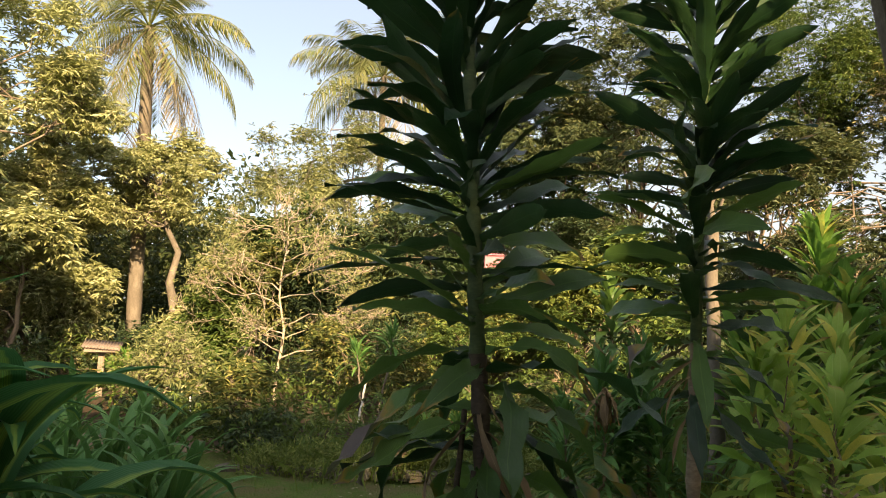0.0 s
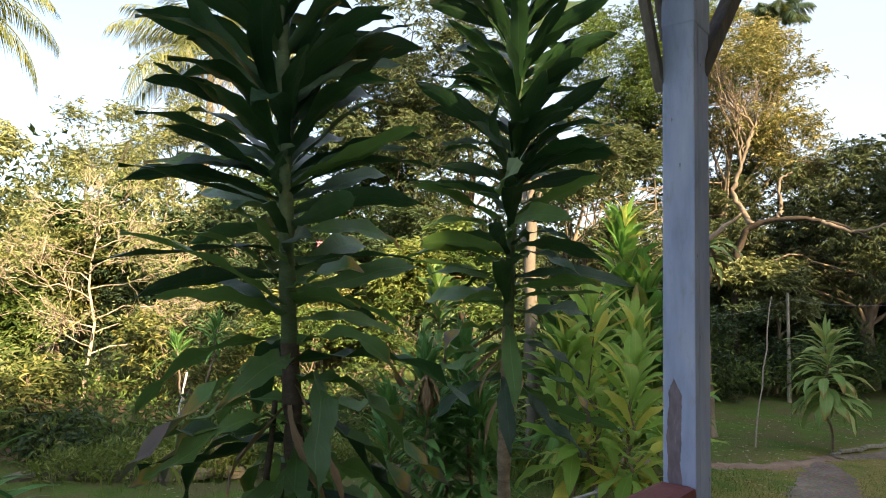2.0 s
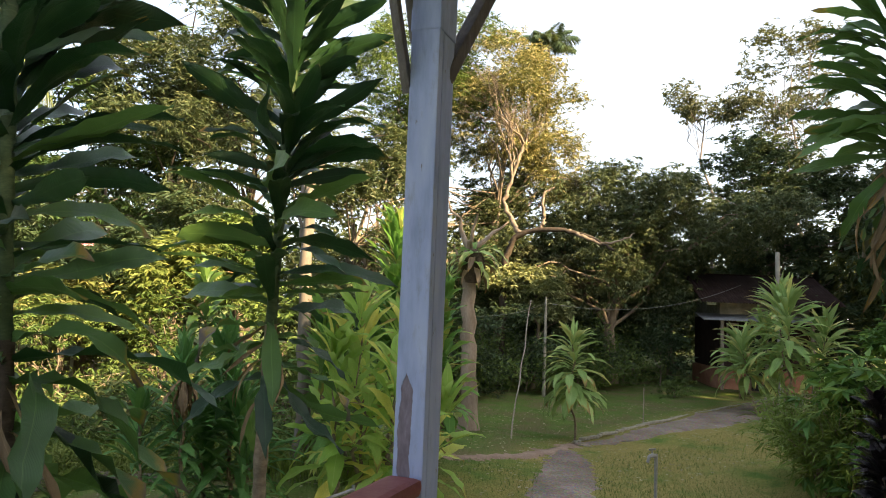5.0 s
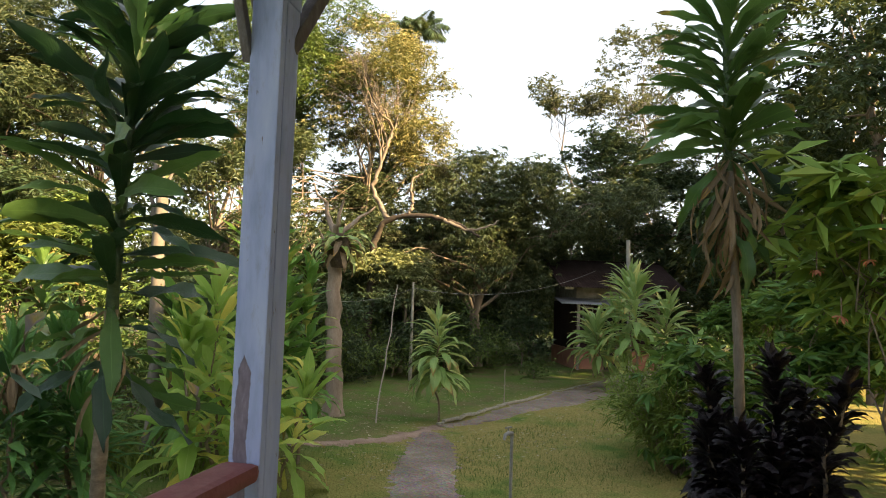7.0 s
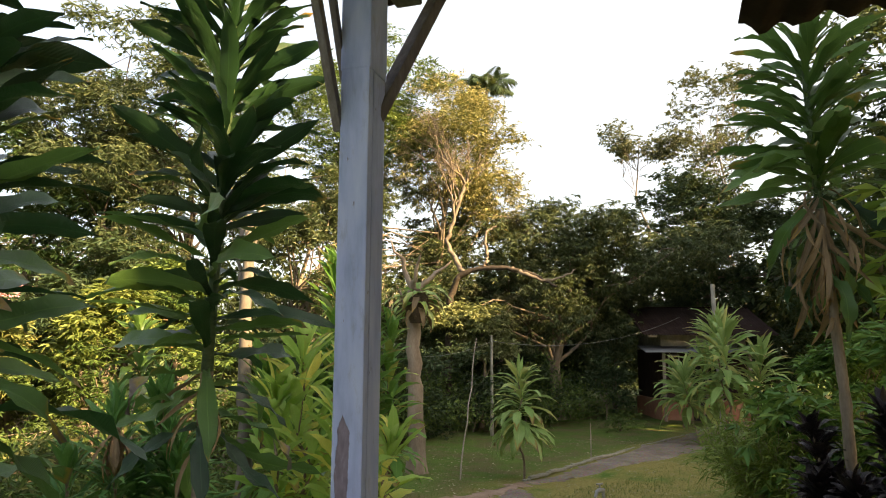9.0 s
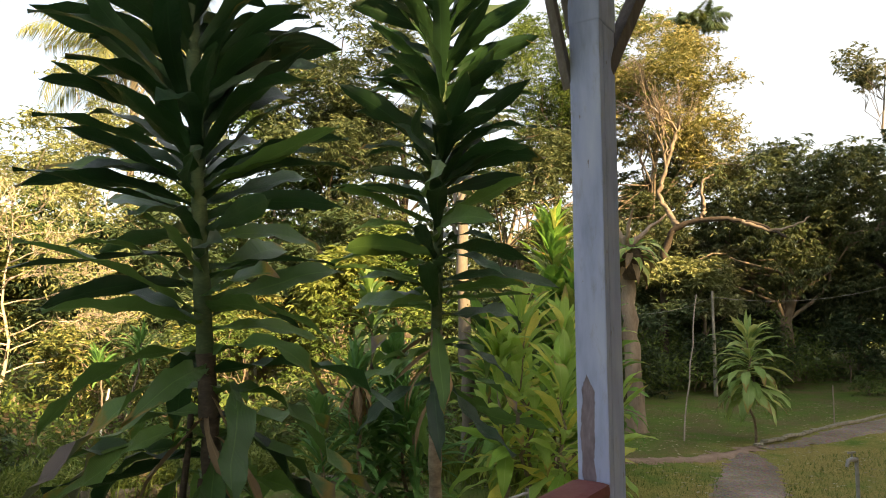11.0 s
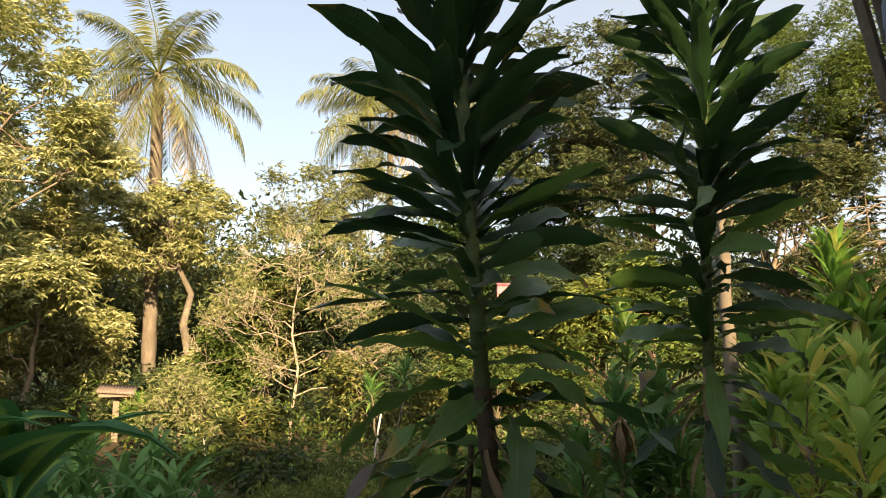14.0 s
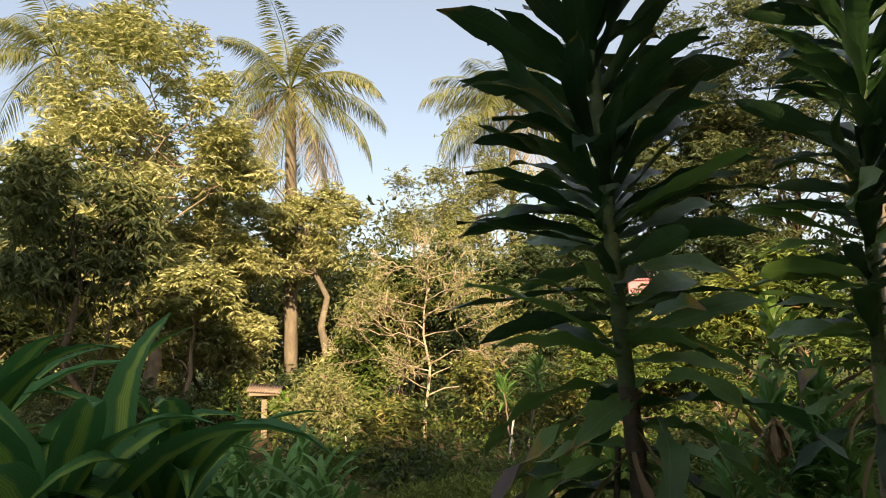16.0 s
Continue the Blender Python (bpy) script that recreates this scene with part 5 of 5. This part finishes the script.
def twig_tree(name, label, at, height, reach, seed, bark="palebark", thick=0.06, first=0.25, leafy=0.0, levels=4, rise=0.45):
    """A mostly bare tree of forking twigs."""
    rng = np.random.default_rng(seed)
    root = thing(name, (*at, 0), label, "tree")
    wood, tips = [], []
    line = bend((0, 0, -0.1), (0.1, 0, height), 0, rng, 8, 0.02)
    wood.append(tube(line, np.linspace(thick, thick * 0.2, 8), 8))

    def grow(a, d, ln, r, level):
        b = a + d * ln
        wood.append(tube(bend(a, b, 0.06 * ln, rng, 5, 0.05), np.linspace(r, r * 0.5, 5), 4))
        if level == 0:
            tips.append(b)
            return
        for _ in range(int(rng.integers(2, 5))):
            grow(a + (b - a) * rng.uniform(0.55, 1), unit(d + rng.normal(0, 0.42, 3) + np.array([0, 0, 0.12])), ln * rng.uniform(0.45, 0.72), max(0.006, r * 0.62), level - 1)

    starts = []
    for i in range(20):
        t = first + (1 - first) * i / 19
        a = i * 2.4 + rng.uniform(-0.4, 0.4)
        k = t * 7
        p = line[int(min(k, 6))] + (line[int(min(k, 6)) + 1] - line[int(min(k, 6))]) * (k - int(min(k, 6)))
        starts.append(len(wood))
        grow(p, unit(np.array([math.cos(a), math.sin(a), rise])), reach * (1.05 - 0.6 * t), thick * 0.42, levels - 1)
    trunk = part("trunk", mesh_of("trunk", *wood[0], smooth=True), MAT[bark], root)
    for a, b in zip(starts, starts[1:] + [len(wood)]):
        part("branch", mesh_of("branch", *joined(wood[a:b]), smooth=True), MAT[bark], trunk)
    if leafy:
        part("crown", mesh_of("crown", *leaf_cloud(tips, int(leafy), 0.14, 0.11, 0.035, rng, None, 0.2)), MAT["airy"], root)
    return root


twig_tree("bare_tree", "nearly leafless pale tree with fine twigs in the sun", (-3.54, 15.28), 3.9, 1.6, 501, bark="twig", thick=0.042, leafy=4, levels=5, rise=0.22)
twig_tree("bare_tree", "leafless pale branch framework lit by the low sun", (-4.7, 12.22), 1.3, 0.5, 502, bark="twig", leafy=6, thick=0.025)


def golden_limb():
    """The big bare limb that leaves the shade, bends up and forks in the sun."""
    rng = np.random.default_rng(510)
    root = thing("leaning_tree", (11.5, 16.0, 0), "old leaning tree with a bare sunlit forking limb", "tree")
    o = np.array([11.5, 16.0, 0])
    wood = []

    def crooked(points, r0, r1, sides=8):
        p = np.asarray(points, float) - o
        u = np.linspace(0, len(p) - 1, 5 * len(p))
        q = np.stack([np.interp(u, np.arange(len(p)), p[:, k]) for k in range(3)], -1)
        q[1:-1] = (q[:-2] + 2 * q[1:-1] + q[2:]) / 4 + rng.normal(0, 0.016, (len(q) - 2, 3))
        return tube(q, np.linspace(r0, r1, len(q)) * (1 + rng.normal(0, 0.06, len(q))), sides)

    wood.append(crooked([(11.5, 16.0, -0.1), (11.5, 15.9, 2.2), (11.4, 15.65, 3.6), (11.5, 15.35, 4.1), (11.84, 14.76, 4.27), (12.3, 14.13, 4.22), (12.62, 13.6, 4.02), (13.0, 13.2, 3.7)], 0.115, 0.03, 9))
    wood.append(crooked([(11.55, 15.3, 4.14), (11.75, 15.9, 4.55), (11.59, 16.18, 5.1), (11.72, 16.1, 5.5), (11.85, 16.0, 6.04), (12.04, 15.86, 6.8)], 0.078, 0.036))
    wood.append(crooked([(11.84, 14.76, 4.27), (11.95, 14.72, 4.5), (11.85, 14.72, 4.95), (11.92, 14.72, 5.25), (12.15, 14.6, 5.4)], 0.055, 0.022, 7))
    wood.append(crooked([(12.3, 14.13, 4.22), (12.5, 13.7, 4.0), (12.75, 13.4, 3.85), (13.2, 13.2, 3.95), (13.7, 13.2, 4.2)], 0.06, 0.015, 7))
    limb = np.array([(11.6, 16.15, 5.2), (11.72, 16.1, 5.5), (11.80, 16.05, 5.8), (11.92, 15.95, 6.3), (12.04, 15.86, 6.8)]) - o

    def fork(a, d, ln, r, level):
        b = a + d * ln
        wood.append(tube(bend(a, b, 0.04 * ln, rng, 5, 0.04), np.linspace(r, r * 0.55, 5), 5))
        if level:
            for _ in range(4):
                fork(a + (b - a) * rng.uniform(0.4, 1), unit(d + rng.normal(0, 0.38, 3) + np.array([0, 0, 0.15])), ln * rng.uniform(0.5, 0.8), r * 0.55, level - 1)

    for k in range(7):
        fork(limb[2 + k % 3], unit(np.array([rng.normal(0, 0.55), rng.normal(0, 0.4), 1.0])), 1.15, 0.034, 3)
    each = (len(wood) - 4) // 7
    # trunk coloured darker than its limbs to stand for the shade below
    base = part("trunk", mesh_of("trunk", *wood[0], smooth=True), MAT["darkcane"], root)
    part("limb", mesh_of("limb", *wood[1], smooth=True), MAT["tan"], base)
    part("limb", mesh_of("limb", *wood[2], smooth=True), MAT["tan"], base)
    part("limb", mesh_of("limb", *wood[3], smooth=True), MAT["tan"], base)
    for k in range(7):
        part("branch", mesh_of("branch", *joined(wood[4 + k * each : 4 + (k + 1) * each]), smooth=True), MAT["tan"], base)


golden_limb()


def frond_mesh(length, droop, rise, seed, leaflets=64, span=0.55, hang=0.5):
    """A palm frond along +x: a rib and its leaflets, as vertices and quads."""
    rng = np.random.default_rng(seed)
    t = np.linspace(0, 1, 16)
    ang = np.radians(rise + (droop - rise) * t ** 1.25)
    st = length / 15
    rib = np.stack([np.r_[0, np.cumsum(np.cos(ang[:-1]) * st)], 0 * t, np.r_[0, np.cumsum(np.sin(ang[:-1]) * st)]], -1)
    v, f = tube(rib, np.linspace(0.035, 0.008, 16) * length / 4, 5)
    pieces = [(v, f)]
    vs = []
    for i in range(leaflets):
        u = 0.16 + 0.84 * (i + 0.5) / leaflets
        k = min(14, int(u * 15))
        p = rib[k] + (rib[k + 1] - rib[k]) * (u * 15 - k)
        d = unit(rib[k + 1] - rib[k])
        for s in (-1, 1):
            ln = span * length / 4 * (0.45 + 0.9 * math.sin(math.pi * min(1, u * 0.85 + 0.12))) * rng.uniform(0.85, 1.15)
            out = unit(d * 0.55 + np.array([0, s * 1.0, 0]) + np.array([0, 0, -hang * rng.uniform(0.5, 1.5)]))
            w = d * max(0.016, 0.024 * length / 4)
            q = p + out * ln * 0.5
            vs.append([p, q + w, p + out * ln + np.array([0, 0, -ln * 0.22]), q - w])
    vs = np.array(vs).reshape(-1, 3)
    pieces.append((vs, np.arange(len(vs)).reshape(-1, 4)))
    return joined(pieces)


def palm(name, label, trunk_line, thick, length, fronds, seed, dry=0, span=0.55, upright=80, blade="frond", fall=95):
    rng = np.random.default_rng(seed)
    o = np.asarray(trunk_line[0], float)
    root = thing(name, tuple(o), label, "palm tree")
    line = np.asarray(trunk_line, float) - o
    u = np.linspace(0, len(line) - 1, 40)
    p = np.stack([np.interp(u, np.arange(len(line)), line[:, k]) for k in range(3)], -1)
    for _ in range(8):
        p[1:-1] = (p[:-2] + 2 * p[1:-1] + p[2:]) / 4
    part("trunk", mesh_of("trunk", *tube(p, np.linspace(thick, thick * 0.7, 40) * (1 + 0.05 * np.sin(np.arange(40) * 2.2)), 10), smooth=True), MAT["palebark"], root)
    for i in range(fronds):
        t = i / (fronds - 1)
        rise = upright - fall * t + rng.normal(0, 6)
        me = mesh_of("frond", *frond_mesh(length * rng.uniform(0.85, 1.1) * (0.8 + 0.3 * t), max(-88, rise - 70 - 25 * t), rise, seed + i, span=span, hang=0.25 + 0.9 * t))
        part("frond", me, MAT["dry" if i >= fronds - dry else blade], root, "", pose(*p[-1], 0, 0, i * 137.5 + rng.normal(0, 8)))
    return root


palm("coconut_palm", "tall coconut palm with yellowing drooping fronds", [(-8.1, 18.4, 0), (-8.15, 18.4, 4.0), (-8.2, 18.4, 7.0), (-8.25, 18.37, 9.4)], 0.20, 3.3, 30, 601, dry=6, span=0.72, upright=86, fall=140)
palm("coconut_palm", "coconut palm rising behind the mango tree", [(-18.9, 21.8, 0), (-19.1, 21.8, 7.0), (-19.3, 21.75, 12.9)], 0.16, 4.0, 20, 631, dry=1, span=0.8)
palm("coconut_palm", "coconut palm half hidden behind the corn plant", [(-2.9, 26.9, 0), (-2.8, 27.0, 6.0), (-2.75, 27.07, 11.2)], 0.16, 4.4, 24, 661, dry=2, span=0.85)
palm("areca_palm", "slim areca palm above the forest trees", [(15.2, 19.0, 0), (15.3, 19.0, 6.0), (15.33, 19.01, 11.3)], 0.07, 1.2, 16, 691, span=1.1, upright=88, blade="deep", fall=62)


# ---- the hut, the posts and small things ----
def corrugated(name, sx, sy, material, parent, m, wave=0.07, height=0.014):
    nx = max(12, int(sx / wave * 6))
    gx, gy = np.meshgrid(np.linspace(-sx / 2, sx / 2, nx), np.linspace(-sy / 2, sy / 2, 3), indexing="ij")
    z = height * np.sin(gx / wave * 2 * np.pi)
    i, j = np.meshgrid(np.arange(nx - 1), np.arange(2), indexing="ij")
    f = np.stack([i * 3 + j, (i + 1) * 3 + j, (i + 1) * 3 + j + 1, i * 3 + j + 1], -1).reshape(-1, 4)
    ob = part(name, mesh_of(name, np.stack([gx, gy, z], -1).reshape(-1, 3), f, None, True), MAT[material], parent, "", m)
    ob.modifiers.new("thickness", "SOLIDIFY").thickness = 0.008
    return ob


def make_hut():
    root = thing("hut", (17.95, 13.95, 0), "small shaded hut with red lower walls and a tin roof", "hut", "", -34.0)
    part("wall", box(2.7, 2.6, 0.62, (1.35, 1.3, 0.31), 0.015), MAT["brick"], root, "terracotta red lower wall")
    part("wall", box(2.6, 2.5, 1.5, (1.35, 1.3, 1.37), 0.015), MAT["tin"], root, "dark red-brown upper wall")
    part("wall", box(2.6, 2.5, 0.55, (1.35, 1.3, 2.395), 0.01), MAT["kerb"], root, "grey boarded strip under the roof")
    part("window_frame", box(0.34, 0.05, 0.5, (0.42, 0.02, 1.72), 0.01), MAT["concrete"], root, "small grey window frame")
    part("pane", box(0.26, 0.05, 0.42, (0.42, 0.012, 1.72), 0.004), MAT["dark"], root, "dark window opening")
    part("door", box(0.8, 0.05, 1.9, (1.35, 0.02, 0.95), 0.01), MAT["dark"], root, "dark door")
    for x in (-0.05, 1.2, 2.5):
        part("post", box(0.08, 0.08, 2.1, (x, -0.5, 1.05), 0.01), MAT["wood"], root)
    corrugated("awning", 3.3, 0.9, "steel", root, pose(1.0, -0.32, 2.14, 12, 0, 0))
    corrugated("roof", 4.0, 2.3, "tin", root, pose(1.3, 0.3, 3.02, 24, 0, 0), 0.09)
    corrugated("roof", 4.0, 2.3, "tin", root, pose(1.3, 2.3, 3.02, -24, 0, 0), 0.09)
    part("lamp", box(0.26, 0.12, 0.09, (-0.35, -0.45, 2.52), 0.02), MAT["plaster"], root, "white lamp housing")


make_hut()


def make_shed():
    root = thing("shed", (1.28, 18.5, 0), "distant pink painted shed behind the trees", "shed")
    part("wall", box(0.5, 0.5, 3.1, (0, 0, 1.55), 0.02), MAT["bark"], root, "dark timber lower wall")
    part("gable", box(0.5, 0.5, 0.42, (0, 0, 3.31), 0.02), MAT["pinkwall"], root, "pink painted gable")
    part("post", box(0.07, 0.07, 3.1, (-0.05, -0.36, 1.55), 0.008), MAT["plaster"], root, "white painted post")
    corrugated("roof", 0.54, 0.62, "pinkwall", root, pose(0, 0, 3.56, 8, 0, 0))


make_shed()


def make_shelter():
    root = thing("shelter_post", (-6.95, 14.52, 0), "wooden post carrying a small corrugated tin roof", "shelter", "", 20.0)
    part("post", box(0.12, 0.12, 1.02, (0, 0, 0.51), 0.012), MAT["wood"], root)
    part("arm", box(0.5, 0.06, 0.06, (0, 0, 0.95), 0.006), MAT["wood"], root)
    part("box", box(0.62, 0.5, 0.09, (0, 0, 1.0), 0.008), MAT["wood"], root)
    corrugated("roof", 0.72, 0.62, "paletin", root, pose(0, 0, 1.10, 12, 5, 0), 0.06, 0.012)


make_shelter()


def pole(name, label, a, b, r0, r1, material, category="pole", wobble=0.01, seed=1):
    rng = np.random.default_rng(seed)
    ob = part(name, mesh_of(name, *tube(bend(a, b, 0, rng, 9, wobble), np.linspace(r0, r1, 9), 10), smooth=True), MAT[material])
    return tagged(ob, label, category)


def bare_trunk(name, label, a, b, r, seed, material="palebark"):
    """A thick pale trunk with a flared foot."""
    rng = np.random.default_rng(seed)
    p = bend(a, b, 0, rng, 14, 0.008)
    rr = np.linspace(r, r * 0.72, 14) * (1 + rng.normal(0, 0.03, 14))
    rr[:3] *= (1.5, 1.22, 1.06)
    root = thing(name, (a[0], a[1], 0), label, "tree")
    o = np.array([a[0], a[1], 0])
    trunk = part("trunk", mesh_of("trunk", *tube(p - o, rr, 14), smooth=True), MAT[material], root)
    for k in range(5):
        q = p[-1 - 2 * (k % 2)] - o
        part("limb", mesh_of("limb", *tube(bend(q, q + np.array([rng.normal(0, 0.35), rng.normal(0, 0.35), rng.uniform(0.5, 1.1)]), 0, rng, 6, 0.05), np.linspace(r * 0.4, 0.012, 6), 7), smooth=True), MAT[material], trunk)
    return root


bare_trunk("old_tree", "thick tan tree trunk with a flared foot at the lawn edge", (7.04, 10.46, -0.1), (6.95, 10.5, 3.1), 0.15, 701, "tanbark")
bare_trunk("old_tree", "straight pale trunk among the cordylines", (3.44, 8.75, -0.1), (3.38, 8.75, 3.3), 0.095, 702, "palebark")
fern = thing("epiphyte", (6.95, 10.36, 2.75), "fern with light green and dry hanging fronds on a trunk", "fern")
for kind, n, size, tilt in (("palecord", 22, 0.62, (-16, 20)), ("cord", 12, 0.55, (-10, 35)), ("deadblade", 12, 0.6, (-30, -6))):
    whorl(fern, [(0, 0, 0), (0.0, -0.02, 0.3)], blades("fernfrond", kind, 0.17, 34, -74, 0.25, 0.12, 6, 0.8, 0.5), n, size, np.random.default_rng(703 + n), tilt, name="frond")
part("root_ball", mesh_of("root_ball", *tube(np.array([(0, 0.02, -0.22), (0, 0, 0.0), (0, 0, 0.2), (0, 0.02, 0.36)]), np.array([0.12, 0.21, 0.20, 0.10]), 12), smooth=True), MAT["litter"], fern)
pole("utility_pole", "slim grey concrete pole at the forest edge", (11.37, 13.85, -0.1), (11.37, 13.85, 2.45), 0.05, 0.028, "kerb", "pole", 0.001)
pole("leaning_stick", "thin leaning bamboo stick planted in the lawn", (7.18, 9.42, -0.05), (8.72, 11.0, 2.3), 0.013, 0.009, "wood", "stick")
pole("stake", "thin dark stake in the lawn", (10.72, 9.97, -0.05), (10.72, 9.97, 0.68), 0.012, 0.010, "wood", "stick")
pole("white_stake", "leaning white stake in the undergrowth", (-1.25, 11.2, -0.05), (-1.1, 11.2, 0.95), 0.018, 0.015, "plaster", "stick")
pole("white_stake", "slim pale stake under the mango bush", (-3.84, 11.28, -0.05), (-3.89, 11.28, 0.6), 0.018, 0.015, "plaster", "stick")
pole("roof_pole", "grey pole behind the cordyline by the drive", (18.5, 12.3, -0.1), (18.26, 12.25, 4.0), 0.07, 0.06, "concrete", "pole", 0.002)


def cable(a, b, sag, r=0.008, name="cable"):
    t = np.linspace(0, 1, 30)[:, None]
    p = np.asarray(a) + (np.asarray(b) - np.asarray(a)) * t - np.array([0, 0, 1.0]) * sag * 4 * t * (1 - t)
    ob = part(name, mesh_of(name, *tube(p, np.full(30, r), 6), smooth=True), MAT["cable"])
    tagged(ob, "thin grey cable that sags between pole and hut", "cable")


cable((6.98, 10.5, 1.95), (11.37, 13.85, 2.3), 0.1, 0.004)
cable((11.37, 13.85, 2.3), (18.5, 13.6, 3.1), 0.4)


def make_tap():
    root = thing("garden_tap", (5.58, 4.92, 0), "galvanised standpipe with a brass tap on the lawn", "tap")
    part("pipe", mesh_of("pipe", *tube([(0, 0, -0.05), (0, 0, 0.4), (0, 0, 0.78)], 0.016, 10), smooth=True), MAT["steel"], root)
    part("spout", mesh_of("spout", *tube([(0.0, 0, 0.76), (-0.05, 0, 0.77), (-0.09, 0, 0.76), (-0.11, 0, 0.71)], [0.02, 0.022, 0.018, 0.014], 10), smooth=True), MAT["steel"], root)
    part("handle", box(0.085, 0.014, 0.018, (-0.05, 0, 0.825), 0.005), MAT["steel"], root)
    part("stem", mesh_of("stem", *tube([(-0.05, 0, 0.77), (-0.05, 0, 0.82)], 0.008, 8), smooth=True), MAT["steel"], root)


make_tap()


def make_blocks():
    rng = np.random.default_rng(801)
    for x, y, sx, sy, sz, mat, label, kind in ((-0.85, 8.9, 0.24, 0.2, 0.15, "kerb", "small grey stone at the lawn edge", "stone"),
                                               (2.0, 8.7, 0.26, 0.18, 0.17, "bark", "weathered wooden crate in the undergrowth", "crate")):
        bm = box(sx, sy, sz, (0, 0, sz / 2 - 0.02), 0.03)
        for v in bm.verts:
            v.co += Vector(rng.normal(0, 0.008, 3))
        tagged(part(kind, bm, MAT[mat], None, "", pose(x, y, 0, 0, 0, rng.uniform(0, 40))), label, "block")
    pipe = part("water_pipe", mesh_of("water_pipe", *tube([(1.80, 4.3, 0.80), (2.0, 4.38, 0.83), (2.32, 4.5, 0.86)], 0.012, 10), smooth=True), MAT["steel"])
    tagged(pipe, "short galvanised pipe beside the corn plant", "pipe")
    part_of = thing("pipe_stand", (2.32, 4.5, 0), "slim galvanised upright that carries the pipe", "pipe")
    part("upright", mesh_of("upright", *tube([(0, 0, -0.05), (0, 0, 0.89)], 0.012, 10), smooth=True), MAT["steel"], part_of)


make_blocks()


def make_stump():
    rng = np.random.default_rng(821)
    root = thing("tree_stump", (-0.42, 9.05, 0), "short sawn brown wooden stump at the lawn edge", "stump")
    a = np.linspace(0, 2 * np.pi, 18, endpoint=False)
    r = 0.125 * (1 + 0.07 * np.sin(3 * a + 1) + rng.normal(0, 0.03, 18))
    v, f = [], []
    for k, (z, s) in enumerate(((-0.05, 1.2), (0.06, 1.05), (0.2, 1.0), (0.38, 0.97))):
        v += [(math.cos(q) * w * s, math.sin(q) * w * s, z + (0.02 * math.cos(q) if k == 3 else 0)) for q, w in zip(a, r)]
    f = [(k * 18 + i, k * 18 + (i + 1) % 18, k * 18 + 18 + (i + 1) % 18, k * 18 + 18 + i) for k in range(3) for i in range(18)]
    part("bark", mesh_of("bark", v, f, None, True), MAT["cane"], root)
    top = [(math.cos(q) * w * 0.97, math.sin(q) * w * 0.97, 0.38 + 0.02 * math.cos(q)) for q, w in zip(a, r)] + [(0, 0, 0.385)]
    part("cut_face", mesh_of("cut_face", top, [(i, (i + 1) % 18, 18) for i in range(18)]), MAT["cane"], root, "sawn top face")


make_stump()


def make_flowers():
    rng = np.random.default_rng(811)
    petal = blade_mesh("petal", 0.075, 0.026, 20, -50, 0.3, 0.05, 3, 4)
    for x, y, z in ((6.5, 2.45, 2.42), (6.45, 2.25, 2.05), (6.6, 2.1, 2.5)):
        root = thing("flower_spray", (x, y, z), "drooping red flower spray on a green shrub", "flower", "red flowers")
        part("stem", mesh_of("stem", *tube([(0, 0, 0.12), (0, 0, -0.05)], 0.006, 6), smooth=True), MAT["cane"], root)
        for k in range(8):
            m = pose(0, 0, -0.03, 0, 0, k * 137.5) @ pose(0, 0, 0, rng.normal(0, 15), rng.uniform(0, 60), 0)
            part("petal", petal, MAT["petal"], root, "", m)


make_flowers()
tree("flowering_shrub", "green shrub with red flowers beside the porch", (7.0, 2.05), (7.0, 2.05, 2.5), (0.75, 0.6, 0.85), 46, 16, (0.36, 0.10), "fresh", "bark", 0.03, seed=812, spread=0.22, category="bush")
